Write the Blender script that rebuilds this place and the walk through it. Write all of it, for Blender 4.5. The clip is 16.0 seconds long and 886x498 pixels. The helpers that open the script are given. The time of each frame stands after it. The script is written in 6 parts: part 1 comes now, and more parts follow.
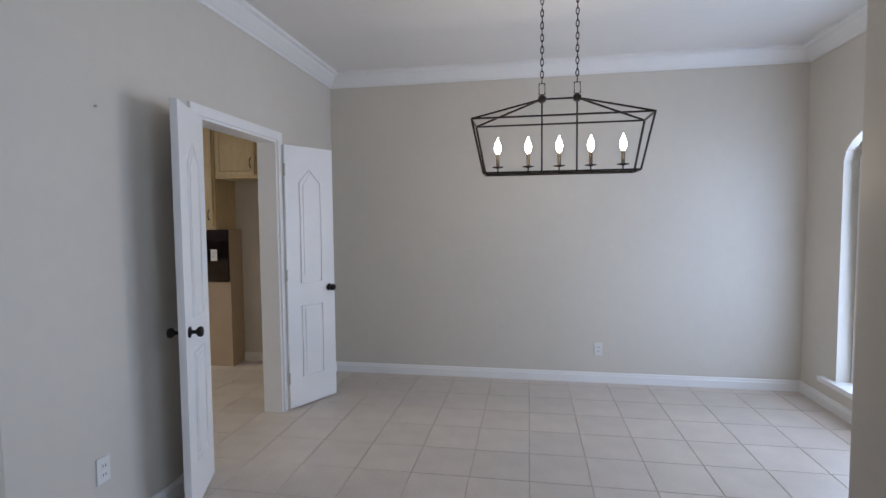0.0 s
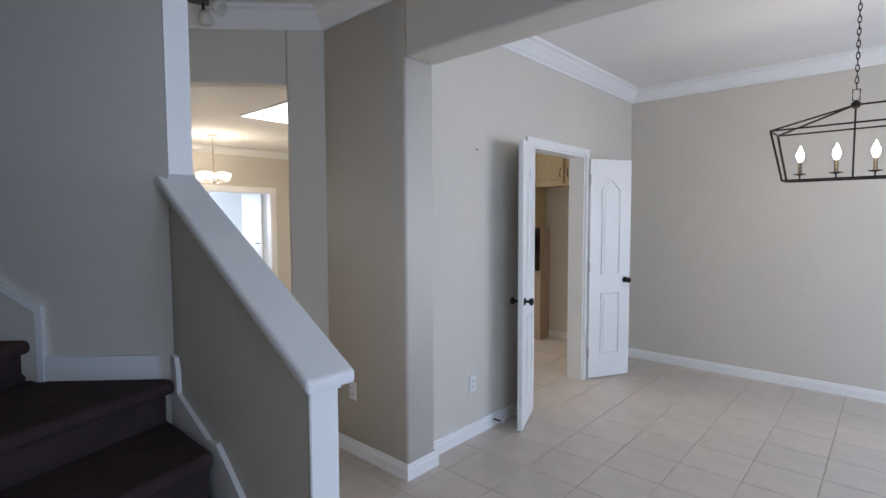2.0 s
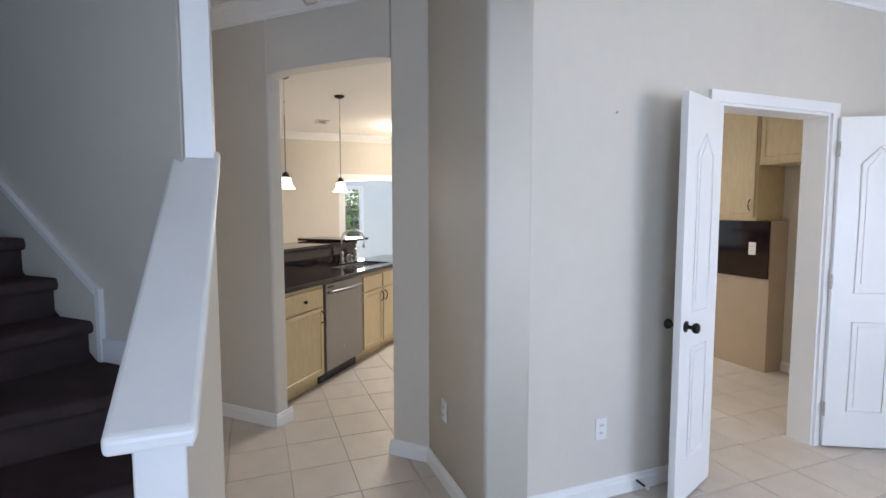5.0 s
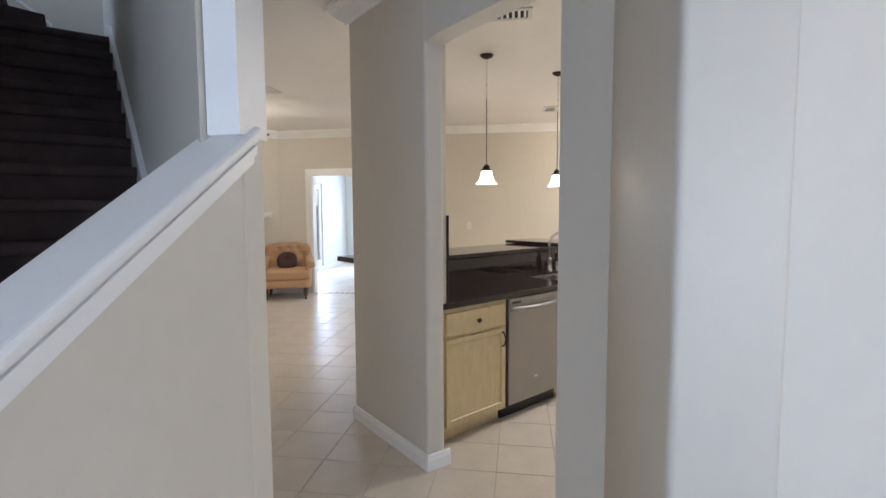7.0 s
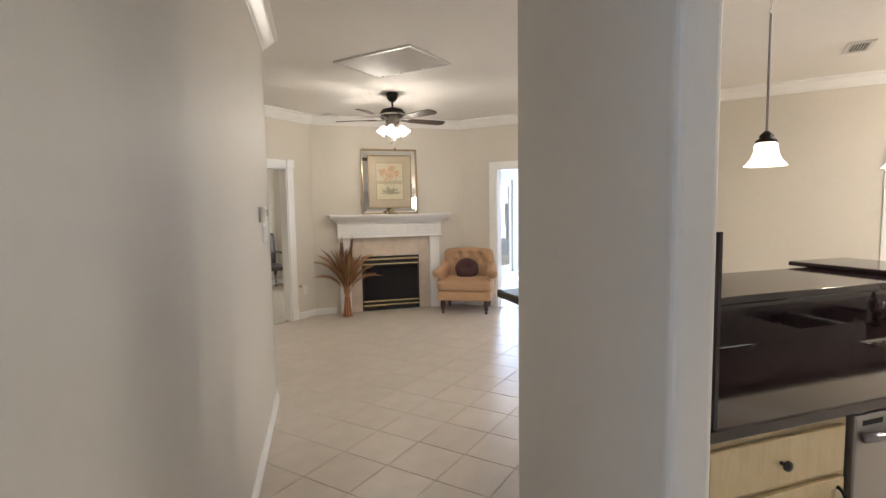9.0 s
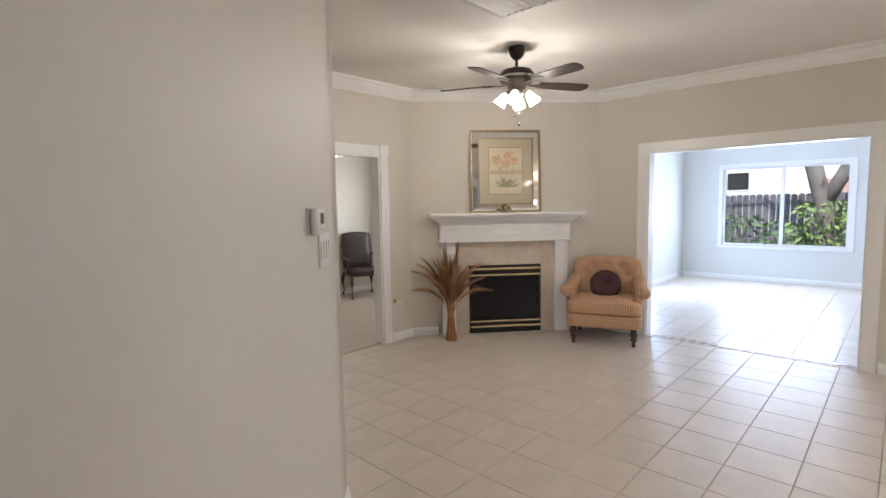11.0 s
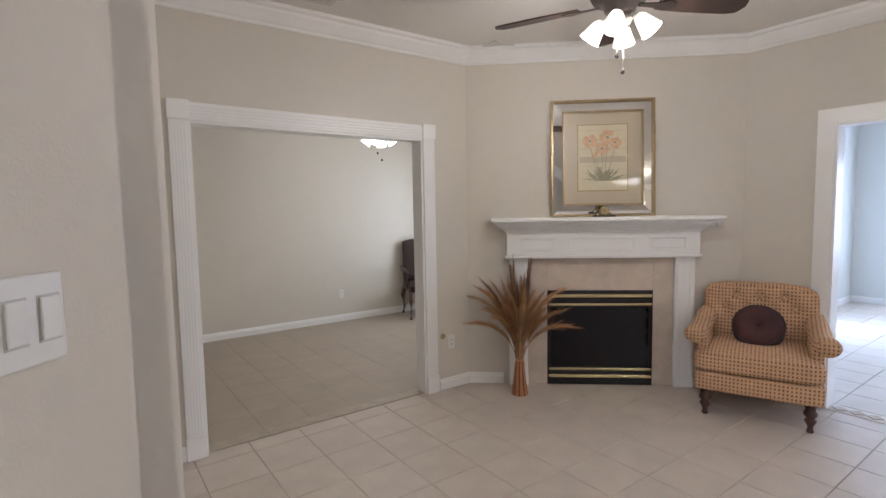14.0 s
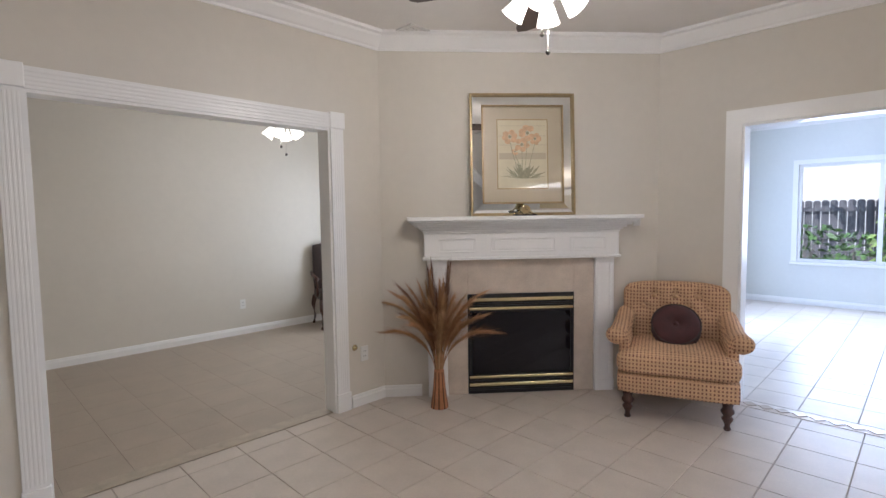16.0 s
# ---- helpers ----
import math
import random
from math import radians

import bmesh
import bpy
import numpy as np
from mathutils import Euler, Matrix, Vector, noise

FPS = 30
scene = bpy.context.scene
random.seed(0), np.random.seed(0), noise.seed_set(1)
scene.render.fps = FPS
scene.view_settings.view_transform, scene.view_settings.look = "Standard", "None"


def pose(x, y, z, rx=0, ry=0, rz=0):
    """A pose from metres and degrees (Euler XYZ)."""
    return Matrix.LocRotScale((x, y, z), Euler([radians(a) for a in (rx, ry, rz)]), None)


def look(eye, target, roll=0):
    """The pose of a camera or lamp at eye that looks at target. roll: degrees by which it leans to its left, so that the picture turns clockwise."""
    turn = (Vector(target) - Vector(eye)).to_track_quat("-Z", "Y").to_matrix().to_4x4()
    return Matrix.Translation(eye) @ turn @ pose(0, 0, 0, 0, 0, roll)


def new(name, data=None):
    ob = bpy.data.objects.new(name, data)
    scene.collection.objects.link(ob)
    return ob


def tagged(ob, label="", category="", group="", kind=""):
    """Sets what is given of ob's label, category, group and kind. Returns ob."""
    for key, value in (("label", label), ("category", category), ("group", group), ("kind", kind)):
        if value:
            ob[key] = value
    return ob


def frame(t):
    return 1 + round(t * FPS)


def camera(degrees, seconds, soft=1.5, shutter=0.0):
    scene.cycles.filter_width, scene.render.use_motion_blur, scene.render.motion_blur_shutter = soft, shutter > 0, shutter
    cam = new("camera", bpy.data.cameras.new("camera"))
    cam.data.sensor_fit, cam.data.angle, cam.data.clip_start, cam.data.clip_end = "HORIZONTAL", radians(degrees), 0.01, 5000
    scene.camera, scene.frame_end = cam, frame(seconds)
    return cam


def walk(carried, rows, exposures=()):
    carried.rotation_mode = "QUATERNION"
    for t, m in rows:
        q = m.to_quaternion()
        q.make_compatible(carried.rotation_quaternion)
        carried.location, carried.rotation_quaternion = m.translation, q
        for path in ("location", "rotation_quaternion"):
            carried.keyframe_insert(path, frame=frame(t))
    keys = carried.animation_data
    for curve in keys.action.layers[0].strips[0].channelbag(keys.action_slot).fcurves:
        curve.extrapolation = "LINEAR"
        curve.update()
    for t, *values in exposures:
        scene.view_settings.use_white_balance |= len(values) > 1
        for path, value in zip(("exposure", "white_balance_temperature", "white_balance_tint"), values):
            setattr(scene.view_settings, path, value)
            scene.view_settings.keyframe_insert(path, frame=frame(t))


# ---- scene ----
cam = camera(83.2, 16.0)
PATH = [
    (0, (-0.027, -0.07, 1.457), (-0.364, 1.898, 1.343), -0.5),
    (0.5, (0.125, -0.223, 1.457), (-0.434, 1.694, 1.346), -0.4),
    (1, (0.224, -0.419, 1.473), (-0.55, 1.421, 1.359), -0.2),
    (1.5, (0.227, -0.696, 1.486), (-0.795, 1.018, 1.364), -0.2),
    (2, (0.234, -0.838, 1.498), (-1.106, 0.642, 1.378), -0.2),
    (2.5, (0.279, -0.872, 1.479), (-1.373, 0.249, 1.351), 0.0),
    (3, (0.329, -0.818, 1.478), (-1.403, 0.171, 1.337), 0.1),
    (3.5, (0.291, -0.69, 1.487), (-1.444, 0.293, 1.341), 0.0),
    (3.7, (0.243, -0.622, 1.492), (-1.491, 0.364, 1.343), 0.1),
    (5.8, (0.039, 0.592, 1.487), (-1.944, 0.795, 1.332), -0.4),
    (6, (-0.038, 0.657, 1.486), (-2.031, 0.697, 1.333), -0.5),
    (6.5, (-0.326, 0.742, 1.465), (-2.312, 0.557, 1.31), -0.6),
    (7, (-0.681, 0.766, 1.481), (-2.652, 0.467, 1.32), -0.3),
    (7.5, (-1.051, 0.796, 1.484), (-2.981, 0.293, 1.33), -0.5),
    (8, (-1.414, 0.671, 1.484), (-3.284, -0.022, 1.326), -0.4),
    (8.5, (-1.796, 0.534, 1.486), (-3.612, -0.288, 1.326), -0.7),
    (9, (-2.162, 0.403, 1.513), (-3.865, -0.633, 1.349), -0.9),
    (9.5, (-2.448, 0.198, 1.55), (-4.056, -0.979, 1.375), -1.1),
    (11.8, (-3.599, -1.025, 1.536), (-5.037, -2.405, 1.367), -0.7),
    (12, (-3.655, -1.082, 1.514), (-5.09, -2.465, 1.351), -0.6),
    (12.5, (-3.911, -1.221, 1.488), (-5.316, -2.636, 1.339), -0.9),
    (13, (-4.11, -1.366, 1.477), (-5.522, -2.774, 1.329), -0.8),
    (13.5, (-4.391, -1.413, 1.474), (-5.746, -2.877, 1.335), -0.9),
    (14, (-4.604, -1.541, 1.522), (-5.775, -3.154, 1.361), -1.0),
    (14.5, (-4.822, -1.559, 1.527), (-5.832, -3.278, 1.368), -1.0),
    (15, (-4.915, -1.61, 1.529), (-5.913, -3.336, 1.362), -0.8),
    (15.5, (-4.914, -1.735, 1.512), (-6.063, -3.364, 1.349), -0.7),
    (16, (-4.835, -1.786, 1.453), (-6.257, -3.186, 1.315), -0.8),
]
EXPOSURES = [(0, -0.49, 6050, 11), (1.5, -0.21, 6000, 10), (3.5, 0.25, 5950, 10), (6, 0.35, 5950, 10), (8.5, 0.44, 6120, 10), (10.5, 0.36, 5950, 11), (12.5, 0.12, 5760, 14), (16, 0.2, 5500, 14)]
walk(cam, [(t, look(eye, target, roll)) for t, eye, target, roll in PATH], EXPOSURES)

# ---- world, sun, large lights ----
world = bpy.data.worlds.new("world")
scene.world = world
world.use_nodes = True
_nt = world.node_tree
_sky = _nt.nodes.new("ShaderNodeTexSky")
_sky.sky_type = "NISHITA"
_sky.sun_disc = False
_sky.sun_elevation = radians(55)
_sky.sun_rotation = radians(75)
_nt.links.new(_sky.outputs["Color"], _nt.nodes["Background"].inputs["Color"])
_nt.nodes["Background"].inputs["Strength"].default_value = 0.15


def lamp(name, kind, m, energy, color, size=0.1, size_y=None, spread=None):
    data = bpy.data.lights.new(name, kind)
    data.energy, data.color = energy, color
    if kind == "AREA":
        data.shape = "RECTANGLE"
        data.size, data.size_y = size, size_y or size
        if spread:
            data.spread = radians(spread)
    elif kind == "POINT":
        data.shadow_soft_size = size
    ob = new(name, data)
    ob.matrix_world = m
    return ob


_sun = bpy.data.lights.new("sun", "SUN")
_sun.energy, _sun.angle, _sun.color = 5.0, radians(0.6), (1.0, 0.95, 0.86)
new("sun", _sun).matrix_world = look((0, 0, 30), (-5.5, -1.5, 30 - 8.2))

COOL = (0.60, 0.74, 1.0)
SKY = (0.74, 0.84, 1.0)
WARM = (1.0, 0.82, 0.60)
lamp("window_light_dining", "AREA", look((2.3, 3.0, 1.15), (0, 3.0, 1.1)), 56, COOL, 1.9, 1.8)
lamp("window_light_entrance", "AREA", look((2.3, -0.35, 1.2), (0, -0.35, 1.2)), 38, COOL, 1.3, 1.9)
lamp("window_light_sunroom", "AREA", look((-14.0, -2.3, 1.4), (-9, -2.3, 1.2)), 66, SKY, 1.8, 1.4)
lamp("window_light_sunroom_far", "AREA", look((-14.0, 2.5, 1.4), (-9, 2.5, 1.2)), 100, SKY, 1.2, 1.4)
lamp("window_light_patio_door", "AREA", look((-11.9, -3.93, 1.1), (-11.9, 0, 1.0)), 60, COOL, 0.7, 1.8)
# lamp at an unseen window, added to brighten the side room
lamp("added_light_south_room", "AREA", look((-9.2, -6.5, 1.4), (-5, -6.6, 1.3)), 26, (0.97, 0.97, 0.90), 1.4, 1.3)
lamp("skylight_kitchen", "AREA", look((-5.4, 2.6, 2.95), (-5.4, 2.6, 0)), 55, (1.0, 0.95, 0.85), 1.1, 0.6)

# ---- materials ----


def material(name, base, rough=0.6, metal=0.0, var=0.06, scale=3.0, bump=0.0, bscale=60.0, coat=0.0, rnd=0.0, spec=0.5):
    """A surface with colour change at two scales, uneven gloss and fine relief."""
    m = bpy.data.materials.new(name)
    m.use_nodes = True
    nt = m.node_tree
    n, l = nt.nodes, nt.links
    p = n["Principled BSDF"]
    p.inputs["Metallic"].default_value = metal
    p.inputs["Coat Weight"].default_value = coat
    p.inputs["Specular IOR Level"].default_value = spec
    tc = n.new("ShaderNodeTexCoord")
    n1 = n.new("ShaderNodeTexNoise")
    n1.inputs["Scale"].default_value, n1.inputs["Detail"].default_value = scale, 4
    n2 = n.new("ShaderNodeTexNoise")
    n2.inputs["Scale"].default_value, n2.inputs["Detail"].default_value = scale * 14, 3
    for q in (n1, n2):
        l.new(tc.outputs["Object"], q.inputs["Vector"])
    add = n.new("ShaderNodeMath")
    add.operation = "MULTIPLY_ADD"
    l.new(n2.outputs["Fac"], add.inputs[0])
    add.inputs[1].default_value = 0.5
    l.new(n1.outputs["Fac"], add.inputs[2])
    ramp = n.new("ShaderNodeMapRange")
    ramp.inputs[1].default_value, ramp.inputs[2].default_value = 0.45, 1.05
    ramp.inputs[3].default_value, ramp.inputs[4].default_value = 1 - var, 1 + var
    l.new(add.outputs[0], ramp.inputs[0])
    fac = ramp.outputs[0]
    if rnd:
        info = n.new("ShaderNodeObjectInfo")
        isl = n.new("ShaderNodeNewGeometry")
        s = n.new("ShaderNodeMath")
        s.operation = "ADD"
        l.new(info.outputs["Random"], s.inputs[0])
        l.new(isl.outputs["Random Per Island"], s.inputs[1])
        r2 = n.new("ShaderNodeMapRange")
        r2.inputs[2].default_value = 2.0
        r2.inputs[3].default_value, r2.inputs[4].default_value = 1 - rnd, 1 + rnd
        l.new(s.outputs[0], r2.inputs[0])
        mu = n.new("ShaderNodeMath")
        mu.operation = "MULTIPLY"
        l.new(fac, mu.inputs[0])
        l.new(r2.outputs[0], mu.inputs[1])
        fac = mu.outputs[0]
    mix = n.new("ShaderNodeVectorMath")
    mix.operation = "SCALE"
    mix.inputs[0].default_value = base
    l.new(fac, mix.inputs["Scale"])
    l.new(mix.outputs[0], p.inputs["Base Color"])
    rr = n.new("ShaderNodeMapRange")
    rr.inputs[3].default_value, rr.inputs[4].default_value = max(0.02, rough * 0.85), min(1, rough * 1.15)
    l.new(n1.outputs["Fac"], rr.inputs[0])
    l.new(rr.outputs[0], p.inputs["Roughness"])
    if bump:
        nb = n.new("ShaderNodeTexNoise")
        nb.inputs["Scale"].default_value, nb.inputs["Detail"].default_value = bscale, 3
        l.new(tc.outputs["Object"], nb.inputs["Vector"])
        b = n.new("ShaderNodeBump")
        b.inputs["Strength"].default_value, b.inputs["Distance"].default_value = bump, 0.004
        l.new(nb.outputs["Fac"], b.inputs["Height"])
        l.new(b.outputs[0], p.inputs["Normal"])
    return m


def glowing(name, color, strength):
    m = bpy.data.materials.new(name)
    m.use_nodes = True
    p = m.node_tree.nodes["Principled BSDF"]
    p.inputs["Base Color"].default_value = (0.9, 0.88, 0.82, 1)
    p.inputs["Emission Color"].default_value = (*color, 1)
    p.inputs["Emission Strength"].default_value = strength
    return m


def glass(name, tint=(1, 1, 1), rough=0.0):
    m = bpy.data.materials.new(name)
    m.use_nodes = True
    p = m.node_tree.nodes["Principled BSDF"]
    p.inputs["Base Color"].default_value = (*tint, 1)
    p.inputs["Roughness"].default_value = rough
    p.inputs["Transmission Weight"].default_value = 1.0
    p.inputs["IOR"].default_value = 1.45
    return m


def wood(name, a, b, rough=0.4, scale=2.0, axis=(1, 1, 12)):
    m = material(name, a, rough, var=0.1, scale=scale)
    nt = m.node_tree
    n, l = nt.nodes, nt.links
    tc = n.new("ShaderNodeTexCoord")
    mp = n.new("ShaderNodeMapping")
    mp.inputs["Scale"].default_value = axis
    l.new(tc.outputs["Object"], mp.inputs["Vector"])
    nz = n.new("ShaderNodeTexNoise")
    nz.inputs["Scale"].default_value, nz.inputs["Detail"].default_value, nz.inputs["Distortion"].default_value = scale * 2.2, 6, 1.2
    l.new(mp.outputs[0], nz.inputs["Vector"])
    cr = n.new("ShaderNodeValToRGB")
    cr.color_ramp.elements[0].position, cr.color_ramp.elements[0].color = 0.35, (*b, 1)
    cr.color_ramp.elements[1].position, cr.color_ramp.elements[1].color = 0.65, (*a, 1)
    l.new(nz.outputs["Fac"], cr.inputs["Fac"])
    l.new(cr.outputs[0], n["Principled BSDF"].inputs["Base Color"])
    return m


M_WALL = material("wall_paint", (0.66, 0.615, 0.54), 0.55, var=0.035, scale=1.2, bump=0.13, bscale=140)
M_COOLWALL = material("pale_wall_paint", (0.70, 0.71, 0.68), 0.6, var=0.03, scale=1.2, bump=0.25, bscale=140)
M_CEIL = material("ceiling_paint", (0.78, 0.75, 0.71), 0.8, var=0.03, scale=1.0, bump=0.5, bscale=90)
M_WHITE = material("white_gloss_paint", (0.86, 0.85, 0.83), 0.32, var=0.025, scale=4.0, bump=0.06, bscale=40)
M_TILE = material("ceramic_tile", (0.60, 0.53, 0.46), 0.36, var=0.09, scale=5.0, bump=0.10, bscale=30, rnd=0.05)
M_TILE_GREY = material("darker_ceramic_tile", (0.40, 0.335, 0.265), 0.42, var=0.10, scale=4.0, bump=0.10, bscale=30, rnd=0.03)
M_GROUT = material("grout", (0.48, 0.42, 0.35), 0.9, var=0.15, scale=8.0)
M_CARPET = material("brown_carpet", (0.076, 0.053, 0.051), 0.95, var=0.22, scale=9.0, bump=1.0, bscale=420, spec=0.1)
M_OAK = wood("oak_rail", (0.30, 0.15, 0.06), (0.20, 0.09, 0.033), 0.35, 3.0, (3, 30, 30))
M_CABINET = wood("pickled_maple", (0.58, 0.46, 0.27), (0.52, 0.405, 0.22), 0.4, 2.5, (6, 6, 1.2))
M_GRANITE = material("black_granite", (0.013, 0.007, 0.008), 0.07, var=0.9, scale=26.0, spec=0.5)
M_STEEL = material("brushed_steel", (0.27, 0.255, 0.25), 0.36, metal=0.9, var=0.05, scale=6.0)
M_NICKEL = material("satin_nickel", (0.50, 0.47, 0.42), 0.28, metal=1.0, var=0.05, scale=20.0)
M_BRONZE = material("dark_bronze", (0.035, 0.027, 0.022), 0.35, metal=0.7, var=0.2, scale=30.0)
M_KNOB = material("oil_rubbed_bronze", (0.015, 0.012, 0.012), 0.3, metal=0.6, var=0.2, scale=30.0)
M_BLADE = wood("dark_walnut_blade", (0.045, 0.026, 0.019), (0.028, 0.016, 0.012), 0.5, 3.0, (2, 20, 20))
M_BLACK = material("black_metal", (0.007, 0.007, 0.008), 0.4, var=0.1, scale=10.0)
M_FIREGLASS = material("firebox_glass", (0.006, 0.005, 0.008), 0.06, var=0.3, scale=3.0, spec=0.3)
M_BRASS = material("polished_brass", (0.60, 0.51, 0.30), 0.25, metal=1.0, var=0.08, scale=20.0)
M_MARBLE = material("beige_marble", (0.60, 0.51, 0.42), 0.25, var=0.16, scale=7.0, coat=0.2)
M_PLASTIC = material("white_plastic", (0.78, 0.77, 0.74), 0.35, var=0.02, scale=10.0)
M_MIRROR = material("mirror_glass", (0.86, 0.87, 0.86), 0.02, metal=1.0, var=0.01, scale=3.0)
M_GOLD = material("champagne_gold_wood", (0.36, 0.27, 0.14), 0.35, metal=0.55, var=0.15, scale=25.0)
M_MAT = material("cream_mat_board", (0.50, 0.43, 0.31), 0.3, var=0.04, scale=6.0, coat=1.0)
M_PRINT = material("print_paper", (0.64, 0.58, 0.41), 0.3, var=0.08, scale=9.0, coat=1.0)
M_PETAL = material("petal_ink", (0.60, 0.39, 0.23), 0.4, var=0.25, scale=40.0)
M_STEM = material("stem_ink", (0.30, 0.28, 0.18), 0.4, var=0.25, scale=40.0)
M_DARKWOOD = wood("turned_dark_wood", (0.085, 0.035, 0.022), (0.05, 0.02, 0.014), 0.3, 4.0, (10, 10, 2))
M_LEATHER = material("dark_brown_leather", (0.035, 0.022, 0.020), 0.4, var=0.2, scale=12.0, bump=0.2, bscale=160)
M_CUSHION = material("maroon_velvet", (0.060, 0.020, 0.020), 0.75, var=0.35, scale=16.0, bump=0.4, bscale=200)
M_PAMPAS = material("dried_grass", (0.44, 0.24, 0.115), 0.85, var=0.3, scale=14.0, rnd=0.35)
M_PAMPAS_PALE = material("pale_dried_grass", (0.54, 0.34, 0.17), 0.85, var=0.3, scale=14.0, rnd=0.35)
M_PAMPAS_DARK = material("dark_dried_grass", (0.17, 0.085, 0.05), 0.85, var=0.3, scale=14.0, rnd=0.3)
M_COPPER = material("copper_raffia", (0.50, 0.22, 0.10), 0.4, metal=0.2, var=0.2, scale=20.0)
M_VENT = material("vent_enamel", (0.62, 0.60, 0.57), 0.4, var=0.04, scale=8.0)
M_DARK = material("dark_gap", (0.02, 0.02, 0.02), 0.9, var=0.1)
M_SHADOW_GAP = material("rocker_gap_shade", (0.58, 0.57, 0.55), 0.5, var=0.05)
M_FENCE = wood("weathered_fence", (0.19, 0.18, 0.19), (0.13, 0.125, 0.135), 0.85, 2.0, (8, 8, 1))
M_LEAF = material("garden_leaf", (0.10, 0.20, 0.045), 0.5, var=0.3, scale=6.0, rnd=0.4)
M_LEAF_LIGHT = material("pale_garden_leaf", (0.20, 0.30, 0.08), 0.5, var=0.3, scale=6.0, rnd=0.4)
M_BARK = material("tree_bark", (0.20, 0.17, 0.15), 0.9, var=0.3, scale=9.0, bump=1.0, bscale=30)
M_SOIL = material("garden_soil", (0.12, 0.11, 0.08), 0.95, var=0.4, scale=1.5, bump=1.0, bscale=20)
M_STUCCO = material("neighbour_stucco", (0.80, 0.78, 0.74), 0.85, var=0.06, scale=0.8, bump=0.4, bscale=30)
M_ROOF = material("roof_shingle", (0.22, 0.18, 0.16), 0.9, var=0.3, scale=8.0)
M_GLASS = glass("window_glass")
M_BULB = glowing("bulb_glow", (1.0, 0.82, 0.58), 30.0)
M_SHADE = glowing("lit_glass_shade", (1.0, 0.88, 0.70), 2.3)
M_PANEL = glowing("skylight_diffuser", (1.0, 0.97, 0.92), 5.0)
M_FROST = material("frosted_glass_shade", (0.62, 0.60, 0.52), 0.35, var=0.1, scale=12.0)

# ---- mesh tools ----


def empty_thing(name, m, label, category, group="", kind=""):
    ob = new(name)
    ob.empty_display_size = 0.1
    ob.matrix_world = m
    return tagged(ob, label, category, group, kind)


def part(name, bm, mat, parent=None, label="", smooth=False, m=None):
    """Links a bmesh as one mesh object, in its parent's own space."""
    me = bpy.data.meshes.new(name)
    bmesh.ops.recalc_face_normals(bm, faces=bm.faces)
    bm.to_mesh(me)
    bm.free()
    me.materials.append(mat)
    if smooth:
        me.shade_smooth()
    ob = new(name, me)
    if m is not None:
        ob.matrix_basis = m
    if parent is not None:
        ob.parent = parent
    if label:
        ob["label"] = label
    return ob


def structure(name, bm, mat, label, category, smooth=False):
    return tagged(part(name, bm, mat, smooth=smooth), label, category, kind="structure")


def box(bm, x0, x1, y0, y1, z0, z1, bevel=0.0, seg=1, m=None):
    r = bmesh.ops.create_cube(bm, size=1.0)
    vs = r["verts"]
    bmesh.ops.scale(bm, vec=(abs(x1 - x0), abs(y1 - y0), abs(z1 - z0)), verts=vs)
    bmesh.ops.translate(bm, vec=((x0 + x1) / 2, (y0 + y1) / 2, (z0 + z1) / 2), verts=vs)
    if bevel:
        es = list({e for v in vs for e in v.link_edges})
        r = bmesh.ops.bevel(bm, geom=es, offset=bevel, segments=seg, affect="EDGES", profile=0.5)
        vs = list({v for f in r["faces"] for v in f.verts} | {v for v in vs if v.is_valid})
    if m is not None:
        bmesh.ops.transform(bm, matrix=m, verts=[v for v in vs if v.is_valid])
    return bm


def boxed(*a, **k):
    return box(bmesh.new(), *a, **k)


def prism(bm, pts, z0, z1, bevel=0.0, corners=None):
    """An upright block on a footprint; bevel rounds its upright edges (all, or those of the given corners)."""
    lo = [bm.verts.new((p[0], p[1], z0)) for p in pts]
    hi = [bm.verts.new((p[0], p[1], z1)) for p in pts]
    n = len(pts)
    bm.faces.new(lo[::-1]), bm.faces.new(hi)
    for i in range(n):
        bm.faces.new((lo[i], lo[(i + 1) % n], hi[(i + 1) % n], hi[i]))
    if bevel:
        es = [e for i in (corners if corners is not None else range(n)) for e in lo[i].link_edges if e.other_vert(lo[i]) is hi[i]]
        bmesh.ops.bevel(bm, geom=es, offset=bevel, segments=4, affect="EDGES", profile=0.5)
    return bm


def slab(bm, pts, axis_m, d0, d1):
    """A plate with the outline pts in its own plane, from depth d0 to d1, laid by axis_m."""
    a = [bm.verts.new(axis_m @ Vector((p[0], p[1], d0))) for p in pts]
    b = [bm.verts.new(axis_m @ Vector((p[0], p[1], d1))) for p in pts]
    n = len(pts)
    bm.faces.new(a[::-1]), bm.faces.new(b)
    for i in range(n):
        bm.faces.new((a[i], a[(i + 1) % n], b[(i + 1) % n], b[i]))
    return bm


def lathe(bm, prof, seg=20, m=None):
    """A turned body from (radius, z) pairs."""
    rings = []
    for r, z in prof:
        rings.append([bm.verts.new((r * math.cos(2 * math.pi * k / seg), r * math.sin(2 * math.pi * k / seg), z)) for k in range(seg)])
    for a, b in zip(rings, rings[1:]):
        for k in range(seg):
            bm.faces.new((a[k], a[(k + 1) % seg], b[(k + 1) % seg], b[k]))
    bm.faces.new(rings[0][::-1]), bm.faces.new(rings[-1])
    if m is not None:
        bmesh.ops.transform(bm, matrix=m, verts=[v for r in rings for v in r])
    return bm


